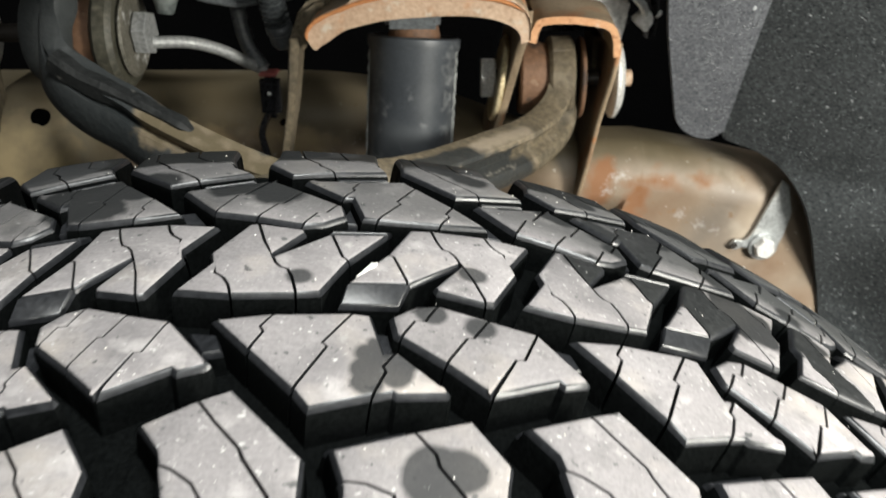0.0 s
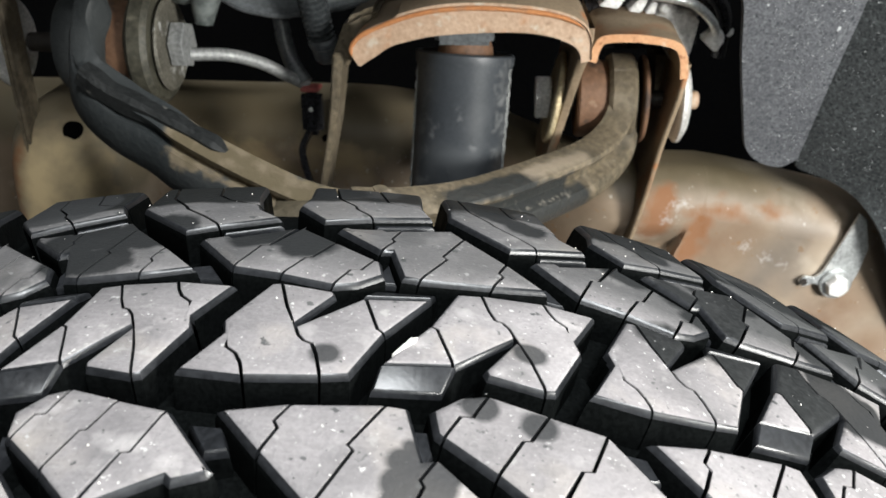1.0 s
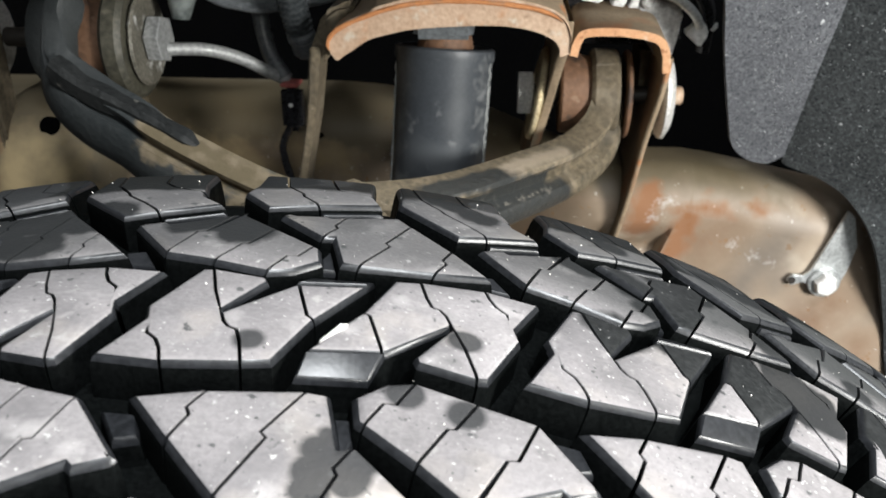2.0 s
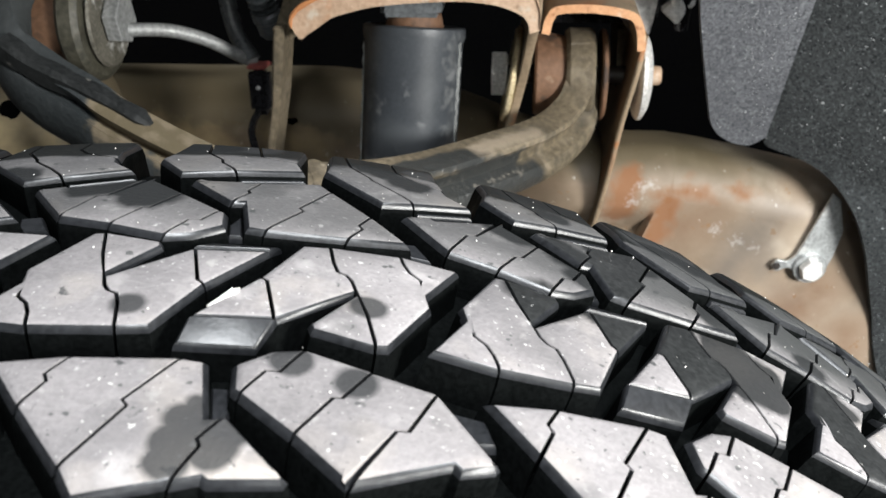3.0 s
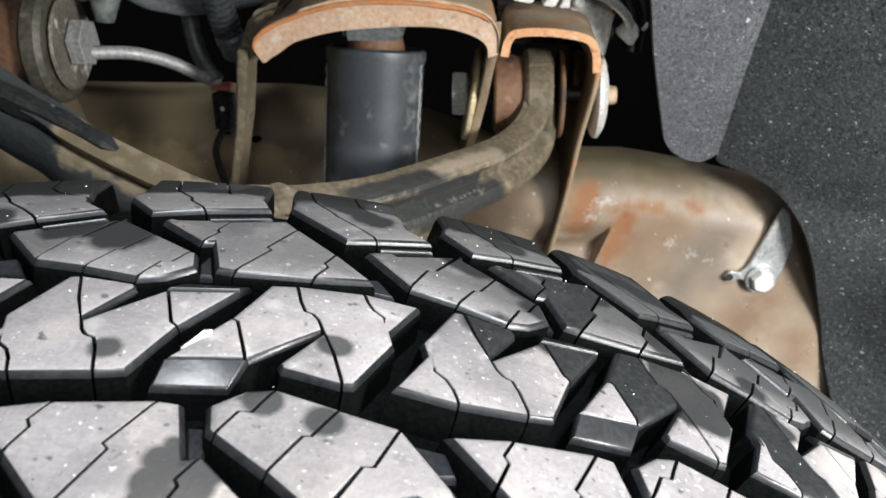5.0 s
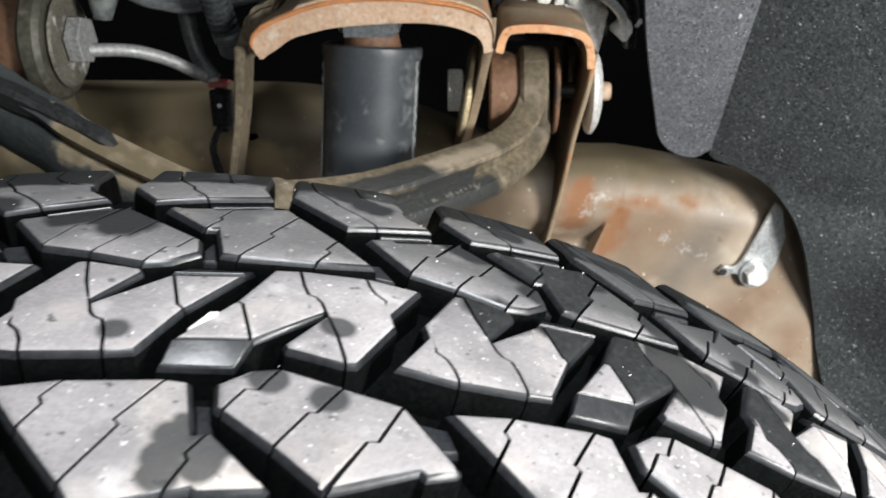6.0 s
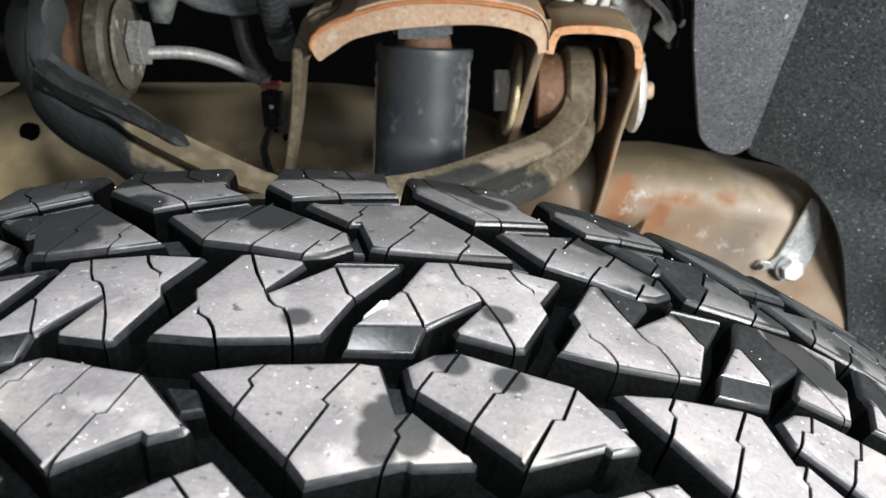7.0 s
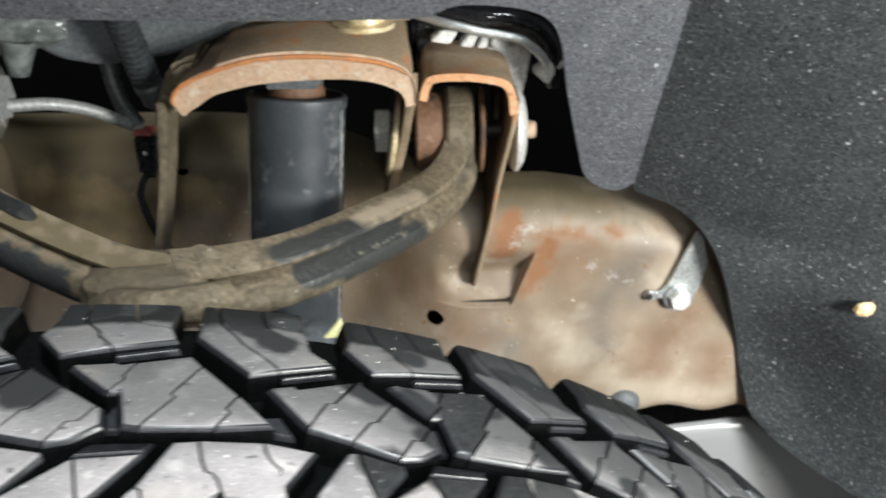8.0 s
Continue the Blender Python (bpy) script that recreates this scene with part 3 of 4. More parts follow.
for pair in range(COUNT // 2):
    for outline, cuts, steps, total, drop, soft in ROWS:
        tread_block(outline, cuts, steps, pair * 2 * PITCH, soft)
        tread_block(turned(outline, total, drop), [turned(c, total, drop) for c in cuts], [(turned(s, total, drop), deep) for s, deep in steps], pair * 2 * PITCH, soft)

# ---- garage shell: unseen room, walls kept dark to hold down bounce light ----
def slab(name, lo, hi, material):
    return tagged(finish(name, block(lo, hi, 0.002, 1), material, smooth=False), kind="structure")


slab("floor", (-1.7, -1.6, -0.1), (1.7, 1.4, -0.004), m_floor)
slab("wall_south", (-1.7, -1.7, 0), (1.7, -1.6, 2.4), m_wall)
slab("wall_west", (-1.8, -1.6, 0), (-1.7, 1.4, 2.4), m_wall)
slab("wall_east", (1.7, -1.6, 0), (1.8, 1.4, 2.4), m_wall)
slab("wall_north", (-1.7, 1.4, 0), (1.7, 1.5, 2.4), m_wall)
slab("ceiling", (-1.7, -1.6, 2.4), (1.7, 1.4, 2.5), m_wall)
# Backing added behind the rail so that the open space reads black.
tagged(finish("engine_bay_wall", block((-1.0, 1.0, 0.25), (1.0, 1.03, 1.4), 0.004), m_dark), "black backing painted as the unlit space behind the frame rail", "panel", kind="structure")

# ---- chassis frame with its welded brackets ----
chassis = thing("chassis_frame", (0, 0.70, 0.62), "tan dust-covered steel chassis rail with orange rust patches", "chassis frame")


def smooth(a, b, x):
    t = min(1.0, max(0.0, (x - a) / (b - a)))
    return t * t * (3 - 2 * t)


def rail_face(x):
    return 0.695 - 0.055 * smooth(-0.02, 0.10, x)


def rail_top(x):
    d = max(0.0, x - 0.15)
    return 0.7425 - 0.033 * smooth(-0.12, 0.12, x) - 0.25 * d * d / (d + 0.04)


def rail_low(x):
    return 0.511 + 0.0035 * math.cos((x - 0.27) * 90) - 0.016 * smooth(0.332, 0.356, x)


bm = bmesh.new()
xs = [-0.9, -0.6] + [-0.45 + 0.006 * k for k in range(82)] + [0.045 + 0.0022 * k for k in range(160)] + [0.45, 0.6, 0.9]
rows = []
for x in xs:
    zt, zl, yf, r = rail_top(x), rail_low(x), rail_face(x), 0.032
    def ripple(z):
        return 0.0020 * noise.noise(Vector((x * 16, z * 16, 3.0))) + 0.0006 * noise.noise(Vector((x * 45, z * 45, 1.0)))
    col_pts = [(yf + 0.065, zt - 0.006), (yf + 0.060, zt)]
    for k in range(13):
        a = math.pi / 2 * k / 12
        col_pts.append((yf + r - r * math.sin(a) + ripple(zt - r) * k / 12, zt - r + r * math.cos(a)))
    heights = [*np.linspace(zt - r, 0.60, 100)[1:], *np.linspace(0.60, zl + 0.006, 34)[1:]]
    bend = max(0.0, 1 - abs(x - 0.132) / 0.03)
    for z in heights:
        inside = (1.0 if x < 0.132 else 0.0) * smooth(0.07, 0.10, x)
        pocket = inside * smooth(0.6185, 0.6205, z) * (1 - smooth(0.640, 0.673, z)) * (0.35 + 0.65 * smooth(0.621, 0.648, z))
        col_pts.append((yf + 0.0165 * pocket + ripple(z), z))
    col_pts += [(yf + 0.003, zl), (yf + 0.02, zl - 0.002), (yf + 0.065, zl - 0.002)]
    slope = lambda z: 0.37 * (min(0.70, max(0.60, z)) - 0.622)  # noqa: E731
    rows.append([bm.verts.new((x + bend * slope(z), y, z)) for y, z in col_pts])
hole = Vector((0.0715, 0, 0.6035))
for row in rows:
    for v in row:
        d = math.hypot(v.co.x - hole.x, v.co.z - hole.z)
        if 0.0056 < d < 0.0085 and v.co.y < rail_face(v.co.x) + 0.02:
            v.co.x, v.co.z = hole.x + (v.co.x - hole.x) * 0.0068 / d, hole.z + (v.co.z - hole.z) * 0.0068 / d
for a, b in zip(rows, rows[1:]):
    for k in range(len(a)):
        j = (k + 1) % len(a)
        if max(math.hypot(v.co.x - hole.x, v.co.z - hole.z) for v in (a[k], a[j], b[k], b[j])) < 0.0070 and a[k].co.y < rail_face(a[k].co.x) + 0.02:
            continue
        bm.faces.new((a[k], a[j], b[j], b[k]))
# Tan dust covers the face; the rounded shoulder above it is coloured darker olive, parted by a wavering line.
_, n, ln, bsdf, geo, ramp, mix, blend, noise_at, col, roughness = rail_parts
level = n.new("ShaderNodeVectorMath")
level.operation = "DOT_PRODUCT"
level.inputs[1].default_value = (0.02, 0, 1)
ln.new(geo.outputs["Position"], level.inputs[0])
waver = n.new("ShaderNodeMath")
waver.operation = "MULTIPLY_ADD"
waver.inputs[1].default_value = 0.045
ln.new(noise_at(22.0, 5.0, 6.1), waver.inputs[0])
ln.new(level.outputs["Value"], waver.inputs[2])
shoulder = ramp(waver.outputs[0], 0.711, 0.731, 0.0, 0.8)
rail_parts = (*rail_parts[:9], mix(shoulder, col, (0.105, 0.088, 0.052)), blend(shoulder, roughness, 0.5))
def dabs(lines, depth):
    """Overlapping spots along lines of (x, z, radius in mm) on a face whose depth follows x."""
    return [((x, depth(x), z), r / 1000) for line in lines for x, z, r in spline(line, 4)]


on_face = lambda x: rail_face(x) if x > -0.25 else 0.556  # noqa: E731
RUSTED = [[(0.1300, 0.706, 6), (0.1285, 0.694, 11), (0.1255, 0.679, 10), (0.1225, 0.664, 10), (0.1190, 0.648, 7)], [(0.162, 0.698, 3), (0.172, 0.696, 3)], [(0.199, 0.689, 3), (0.209, 0.685, 6), (0.219, 0.682, 3)],
          [(0.151, 0.680, 4), (0.164, 0.684, 4), (0.178, 0.683, 4), (0.189, 0.679, 2)], [(0.158, 0.675, 8), (0.1545, 0.662, 9), (0.149, 0.646, 8), (0.1425, 0.631, 4)], [(0.351, 0.500, 12), (0.342, 0.512, 8), (0.342, 0.526, 5)],
          [(-0.322, 0.700, 5), (-0.320, 0.725, 6), (-0.315, 0.750, 6), (-0.302, 0.768, 4)]]
BROWNED = [[(0.275, 0.606, 14), (0.257, 0.585, 20), (0.248, 0.556, 16)], [(0.055, 0.632, 14), (0.070, 0.612, 16), (0.100, 0.590, 14)], [(0.185, 0.668, 10), (0.172, 0.656, 12)], [(0.303, 0.568, 14), (0.306, 0.545, 12)]]
GREYED = [[(0.232, 0.662, 10), (0.216, 0.640, 14), (0.204, 0.612, 12), (0.208, 0.582, 13)]]
# Yellow-tan mottling, also raised in colour for light missing on the left.
LIT_MOTTLE = [[(-0.305, 0.700, 13), (-0.298, 0.730, 15), (-0.285, 0.748, 13), (-0.268, 0.735, 12)], [(-0.275, 0.690, 14), (-0.262, 0.71, 10)], [(-0.142, 0.703, 9), (-0.122, 0.695, 10), (-0.108, 0.690, 7)], [(-0.235, 0.70, 12), (-0.20, 0.688, 14), (-0.175, 0.675, 14), (-0.155, 0.658, 12)], [(-0.215, 0.668, 12), (-0.185, 0.65, 14)]]
rail_parts = add_spots(rail_parts, dabs(BROWNED, on_face), (0.165, 0.092, 0.050), 0.7, 0.7, 36.0, 0.026, 0.030)
rail_parts = add_spots(rail_parts, dabs(GREYED, on_face), (0.115, 0.102, 0.090), 0.5, 0.65, 40.0, 0.028, 0.026)
rail_parts = add_spots(rail_parts, dabs(LIT_MOTTLE, on_face), (0.48, 0.37, 0.205), 0.7, 0.85, 75.0, 0.030, 0.024)
rail_parts = add_spots(rail_parts, dabs(RUSTED, on_face), (0.235, 0.104, 0.044), 0.9, 0.85, 95.0, 0.016, 0.009)
CREAMY = [[(0.215, 0.545, 10), (0.245, 0.532, 12), (0.275, 0.530, 12), (0.310, 0.528, 10)], [(0.165, 0.600, 10), (0.185, 0.570, 12)], [(0.250, 0.640, 7), (0.262, 0.652, 8)]]
rail_parts = add_spots(rail_parts, dabs(CREAMY, on_face), (0.48, 0.41, 0.325), 0.6, 0.6, 60.0, 0.026, 0.022)
SCRAPED = [(0.138, 0.686, 7), (0.134, 0.676, 6), (0.144, 0.688, 6), (0.195, 0.655, 6), (0.21, 0.645, 5), (0.225, 0.640, 5)]
add_spots(rail_parts, [((x, rail_face(x), z), r / 1000) for x, z, r in SCRAPED], (0.46, 0.44, 0.42), 0.4, 0.6, 160.0, 0.010, 0.012, 1.4)
part("rail", bm, m_rail, chassis)

# Shock tower: a pressed arch whose front edge is rusted, with a top plate, a nose on its end and a long side leg.
ARCH = [(-0.0860, 0.812), (-0.0880, 0.818), (-0.0870, 0.823), (-0.0810, 0.829), (-0.0680, 0.835), (-0.0540, 0.840), (-0.0370, 0.844), (-0.0140, 0.846), (0.013, 0.845), (0.036, 0.842), (0.051, 0.836), (0.057, 0.827), (0.058, 0.815)]
UNDER = [(-0.0840, 0.809), (-0.0820, 0.809), (-0.0780, 0.812), (-0.0730, 0.815), (-0.0640, 0.821), (-0.0530, 0.8245), (-0.0370, 0.828), (-0.0150, 0.830), (0.012, 0.831), (0.032, 0.829), (0.046, 0.824), (0.0508, 0.819), (0.0518, 0.813)]
arch_line = [tuple(p) for p in spline(ARCH, 6)]
lo_line = [tuple(p) for p in spline(UNDER, 6)]
bm = bmesh.new()
depths = [(0.562, 0.0, 1.0), (0.5605, 0.0015, 1.0), (0.561, 0.004, 1.0), (0.575, 0.011, 0.99), (0.60, 0.016, 0.97), (0.64, 0.020, 0.93), (0.72, 0.022, 0.9)]
outer = []
for y, up, narrow in depths:
    outer.append([bm.verts.new((-0.016 + (x + 0.016) * narrow, y, z + up * (0.4 if x < -0.06 else 1.0) * 0.6)) for x, z in arch_line])
inner = []
for y, narrow in ((0.5618, 1.0), (0.64, 0.98), (0.72, 0.95)):
    inner.append([bm.verts.new((-0.016 + (x + 0.016) * narrow, y, z)) for x, z in lo_line])
for grid in (outer, inner):
    for a, b in zip(grid, grid[1:]):
        for k in range(len(a) - 1):
            bm.faces.new((a[k], a[k + 1], b[k + 1], b[k]))
for a, b in ((outer[0], inner[0]),):
    for k in range(len(a) - 1):
        f = bm.faces.new((a[k], a[k + 1], b[k + 1], b[k]))
        f.material_index = 1
for f in bm.faces:
    if max(v.co.y for v in f.verts) < 0.5625:
        f.material_index = 1
for k in (0, -1):
    bm.faces.new([o[k] for o in outer] + [i[k] for i in reversed(inner)])
tower = part("shock_tower", bm, [m_bracket, m_lip], chassis, "rusty arched steel shock tower")
part("rust_rim", sweep(bmesh.new(), [(x, 0.5607, z - 0.0008) for x, z in arch_line[4:62]], circle(0.0019, 8), (0, -1, 0.2), lambda t: (0.75 + 0.3 * noise.noise(Vector((t * 14, 0, 0)))) * min(1.0, 0.2 + 9 * t, 0.2 + 9 * (1 - t))), m_rim, tower, "bright orange rusted rim")
# The arm's darker colour puts shade on this side of the tower.
part("tower_side", prism([(-0.104, 0.800), (-0.104, 0.808), (-0.099, 0.821), (-0.094, 0.833), (-0.085, 0.839), (-0.073, 0.842), (-0.074, 0.834), (-0.084, 0.818), (-0.096, 0.800)], 0.577, 0.70, bevel=0.0035), m_arm, chassis)
leg = [(-0.1010, 0.815), (-0.0940, 0.815), (-0.1005, 0.768), (-0.1125, 0.71), (-0.1275, 0.64), (-0.1330, 0.64), (-0.1175, 0.71), (-0.1060, 0.768)]
part("tower_leg", prism(leg, 0.568, 0.598, bevel=0.0012), m_arm, chassis)
part("tower_top", block((-0.065, 0.60, 0.8555), (0.0585, 0.73, 0.8605), 0.004), m_bracket, chassis)
part("tower_pad", lathe(disc(0.026, 0.010, 0.003), (-0.016, 0.640, 0.8620), (0, 0, 1)), m_rustpipe, chassis)

# Clevis bracket for the arm's bushing: a bent hood and two cheeks, one of them a long gusset.
hood = [tuple(p) for p in spline([(0.0600, 0.806), (0.0625, 0.816), (0.0690, 0.8225), (0.092, 0.8235), (0.115, 0.8195), (0.1225, 0.810), (0.1245, 0.796)], 6)]
bm = prism(band(hood, 0.0052, 1), 0.595, 0.70, bevel=0.0007)
for v in bm.verts:
    v.co.z += 0.11 * max(0.0, v.co.y - 0.60)
for f in bm.faces:
    if f.calc_center_median().y < 0.5965:
        f.material_index = 1
part("clevis_hood", bm, [m_bracket, m_rust_lip], chassis, "bent steel hood with a bright rust edge")


def bent_cheek(name, front, thick, mat):
    """An upright plate whose front edge runs along a bent line and whose back is welded to the rail."""
    bm = bmesh.new()
    rows = []
    for x, y, z in spline(front, 5):
        rows.append([bm.verts.new(p) for p in ((x - thick, 0.70, z), (x - thick, y + 0.001, z), (x - thick + 0.001, y, z), (x - 0.001, y, z), (x, y + 0.001, z), (x, 0.70, z))])
    for a, b in zip(rows, rows[1:]):
        for k in range(5):
            bm.faces.new((a[k], a[k + 1], b[k + 1], b[k]))
    part(name, bm, mat, chassis)


bent_cheek("inner_cheek", [(0.0590, 0.563, 0.834), (0.0585, 0.570, 0.818), (0.0560, 0.592, 0.797), (0.0520, 0.609, 0.770), (0.0465, 0.615, 0.745), (0.0395, 0.618, 0.715)], 0.0062, m_bracket)
bent_cheek("gusset_cheek", [(0.1255, 0.595, 0.805), (0.1230, 0.599, 0.780), (0.1175, 0.608, 0.745), (0.1125, 0.620, 0.700), (0.1045, 0.636, 0.645), (0.1030, 0.646, 0.636)], 0.0035, m_bracket)
dome = bmesh.new()
bmesh.ops.create_icosphere(dome, subdivisions=5, radius=1)
for v in dome.verts:
    bent = [math.copysign(abs(c) ** 0.55, c) for c in v.co]
    size = Vector(bent).length
    v.co = Vector([b / max(1.0, size * 0.62) for b in bent])
    v.co = Vector((-0.289 + 0.041 * v.co.x, 0.625 + 0.074 * v.co.y, 0.6926 + 0.083 * v.co.z))
spans = [([v.co.x for v in f.verts], [v.co.z for v in f.verts], f.calc_center_median().y) for f in dome.faces]
front = min(y for xs, zs, y in spans if min(xs) < -0.275 < max(xs) and min(zs) < 0.762 < max(zs))
bulge = part("front_bracket", dome, m_rail, chassis, "rounded tan bracket with a round hole")
# Black cap on the closed dome paints the dark of a hole.
part("bracket_hole", lathe([(0.0002, 0), (0.0060, 0), (0.0064, 0.001), (0.0064, 0.010)], (-0.2750, front - 0.0012, 0.7620), (0, 1, -0.35), 20), m_dark, bulge)
part("spacer_plate", prism([(0.114, 0.796), (0.122, 0.796), (0.125, 0.739), (0.116, 0.739)], 0.655, 0.70, bevel=0.0006), m_arm, chassis)
# Black bar that paints the shade in the crease under the pocket.
part("packed_dirt", prism([(0.087, 0.6188), (0.087, 0.6206), (0.094, 0.6216), (0.112, 0.6220), (0.1262, 0.6226), (0.1312, 0.6240), (0.1312, 0.6188)], 0.6445, 0.662, bevel=0.0004), m_steel_shade, chassis, "black bar painted as shade along the foot of the pocket")
# Black plate on the rail's face paints the dark of a ragged notch.
part("rail_notch", prism([(-0.1375, 0.715), (-0.134, 0.7175), (-0.129, 0.7162), (-0.1235, 0.717), (-0.122, 0.7135), (-0.127, 0.7108), (-0.132, 0.7125), (-0.136, 0.711)], rail_face(-0.130) - 0.0012, rail_face(-0.130) + 0.002, bevel=0.0004), m_dark, chassis, "small dark ragged notch")
# Grey hump of unknown kind, built as a low dome.
part("dome_plug", lathe([(0.0135, 0), (0.0130, 0.003), (0.0105, 0.0065), (0.006, 0.0088), (0.0005, 0.0095)], (0.2328, rail_face(0.2320) + 0.0005, 0.5195), (0, -1, 0), 24), m_body, chassis, "dull grey rounded hump")
settle(chassis)

# ---- bolts and bushings on the chassis ----
def bushing_set(x0, yz, sign, name, label, size=1.0):
    """A cam bolt through a rubber-and-steel bushing; sign gives the way from head to nut."""
    y, z = yz
    t = thing(name, (x0, y, z), label, "bolt")
    ax = (sign, 0, 0)
    at = lambda d: (x0 + sign * d, y, z)  # noqa: E731
    part("head", hex_head(at(0.0), ax, 0.0165 * size, 0.011 * size), m_pale if sign > 0 else m_line, t, "grey hexagonal bolt head")
    part("cam_washer", lathe(disc((0.0325 if sign > 0 else 0.0315) * size, 0.0046 if sign > 0 else 0.0030, 0.0014), at(0.0112 * size), (sign, 0, -0.17 if sign > 0 else 0), 36), m_gold if sign > 0 else m_dirty, t, "yellow zinc cam washer" if sign > 0 else "mud-stained cam washer")
    part("shank", lathe(disc(0.0062, 0.098), at(0.006), ax, 16), m_steel_shade, t)
    settle(t)
    return t


pivot = (0.640, 0.7685)
right_bolt = bushing_set(0.029, pivot, 1, "cam_bolt", "grey zinc cam bolt with a yellow washer through the bushing")
part("far_washer", lathe([(0.028, 0), (0.0300, 0.0015), (0.0300, 0.004), (0.024, 0.0075), (0.018, 0.009)], (0.1262, *pivot), (1, 0, 0), 36), m_pale, right_bolt, "pale dished washer nut")
part("nut", lathe([(0.0060, 0), (0.0066, 0.001), (0.0063, 0.0075), (0.005, 0.0085)], (0.1345, *pivot), (1, 0, 0), 16), m_lip, right_bolt, "brown rusted bolt end")
for c in right_bolt.children:
    c.matrix_parent_inverse = Matrix.Translation(-right_bolt.location)
left_pivot = (0.577, 0.8165)
left_bolt = bushing_set(-0.194, left_pivot, -1, "cam_bolt", "pale zinc cam bolt on the tall washer plate", 0.92)
for c in left_bolt.children:
    c.matrix_parent_inverse = Matrix.Translation(-left_bolt.location)
plate = thing("bracket_plate", (-0.2205, 0.577, 0.80), "tall dull tan bracket plate behind the bolt", "bracket")
part("plate", lathe(disc(0.037, 0.014, 0.003), (-0.2085, *left_pivot), (-1, 0, 0), 40), m_grime, plate)
part("far_plate", block((-0.3065, 0.557, 0.690), (-0.3015, 0.580, 0.88), 0.002), m_arm, plate)
part("far_washer", lathe(disc(0.0285, 0.0055, 0.002), (-0.3065, *left_pivot), (-1, 0, 0), 32), m_pale, plate, "pale washer")
settle(plate)

# ---- upper control arm ----
arm = thing("upper_control_arm", (-0.07, 0.46, 0.755), "forged wishbone control arm caked in tan mud", "control arm")
REAR = [(-0.011, 0.0150), (0.004, 0.0152), (0.0085, 0.0137), (0.0095, 0.0108), (0.0085, 0.0083), (0.0035, 0.0062), (0.0022, 0.002), (0.0032, -0.0022), (0.0075, -0.004), (0.0115, -0.0055), (0.0135, -0.009), (0.0135, -0.015), (0.0105, -0.0195), (0.004, -0.0215), (-0.011, -0.020)]
FRONT = [(-0.004, -0.022), (-0.0145, -0.021), (-0.017, -0.017), (-0.0165, -0.008), (-0.0150, 0.002), (-0.0125, 0.0048), (-0.008, 0.0030), (-0.0055, 0.0035), (-0.005, 0.0070), (-0.0085, 0.0088), (-0.009, 0.0117), (-0.005, 0.0135), (0.008, 0.0135), (0.0105, 0.010), (0.0105, -0.019)]
right_path = spline([(-0.075, 0.462, 0.748), (-0.045, 0.478, 0.743), (-0.01, 0.502, 0.740), (0.030, 0.545, 0.738), (0.064, 0.585, 0.738), (0.0825, 0.609, 0.747), (0.0885, 0.622, 0.768), (0.0875, 0.632, 0.790)], 8)
BARE = spline([(-0.018, 0.486, 0.758), (-0.005, 0.498, 0.757), (0.011, 0.514, 0.752), (0.030, 0.537, 0.742), (0.046, 0.555, 0.740)], 5)
LOWER = spline([(-0.004, 0.497, 0.737), (0.013, 0.520, 0.730), (0.026, 0.532, 0.728), (0.040, 0.548, 0.725), (0.053, 0.565, 0.723)], 5)
arm_parts = add_spots(arm_parts, [(p, 0.0085) for p in BARE] + [(p, 0.0115) for p in LOWER], (0.022, 0.025, 0.026), 0.4, 0.92, 90.0, 0.008, 0.003)
PALE = spline([(0.024, 0.532, 0.754), (0.034, 0.542, 0.753), (0.044, 0.553, 0.753), (0.058, 0.569, 0.751)], 5)
HUBBED = spline([(-0.115, 0.452, 0.758), (-0.095, 0.448, 0.762), (-0.072, 0.448, 0.758)], 4)
arm_parts = add_spots(arm_parts, [(p, 0.016) for p in HUBBED], (0.050, 0.041, 0.024), 0.8, 0.75, 60.0, 0.020, 0.012, 0.5)
arm_parts = add_spots(arm_parts, [(p, 0.006) for p in PALE], (0.27, 0.22, 0.16), 0.9, 0.8, 120.0, 0.010, 0.005)
add_spots(arm_parts, [(p + Vector((0.002, -0.002, 0.006)), 0.0025) for p in LOWER[4:]], (0.20, 0.18, 0.15), 0.9, 0.6, 220.0, 0.012, 0.004, 0.9)
CAKED = [(-0.06, 0.455, 0.755), (-0.085, 0.455, 0.762), (-0.10, 0.455, 0.768), (-0.116, 0.458, 0.776), (-0.130, 0.462, 0.780), (-0.145, 0.466, 0.788), (-0.090, 0.440, 0.745), (-0.115, 0.446, 0.752), (-0.160, 0.470, 0.790)]
arm_dark_parts = add_spots(arm_dark_parts, [(p, 0.0175) for p in CAKED], (0.15, 0.12, 0.080), 0.9, 0.92, 90.0, 0.012, 0.010, 0.9)
add_spots(arm_dark_parts, [(p, 0.015) for p in CAKED], (0.075, 0.060, 0.034), 0.9, 0.8, 60.0, 0.012, 0.02, 1.6)
part("rear_leg", sweep(bmesh.new(), right_path, REAR, (0, -0.25, 1), lambda t: 1.10 - 0.20 * t - 0.17 * smooth(0.7, 1.0, t)), m_arm, arm)
part("eye", lathe([(0.014, -0.0095), (0.029, -0.0095), (0.0312, -0.007), (0.0312, 0.007), (0.029, 0.0095), (0.014, 0.0095)], (0.0875, *pivot), (1, 0, 0), 36), m_arm, arm)
part("bushing_sleeve", lathe([(0.012, 0), (0.026, 0), (0.0275, 0.0015), (0.0272, 0.012), (0.0255, 0.0215), (0.012, 0.0215)], (0.0575, *pivot), (1, 0, 0), 36), m_rustpipe, arm, "brown rusted bushing sleeve")
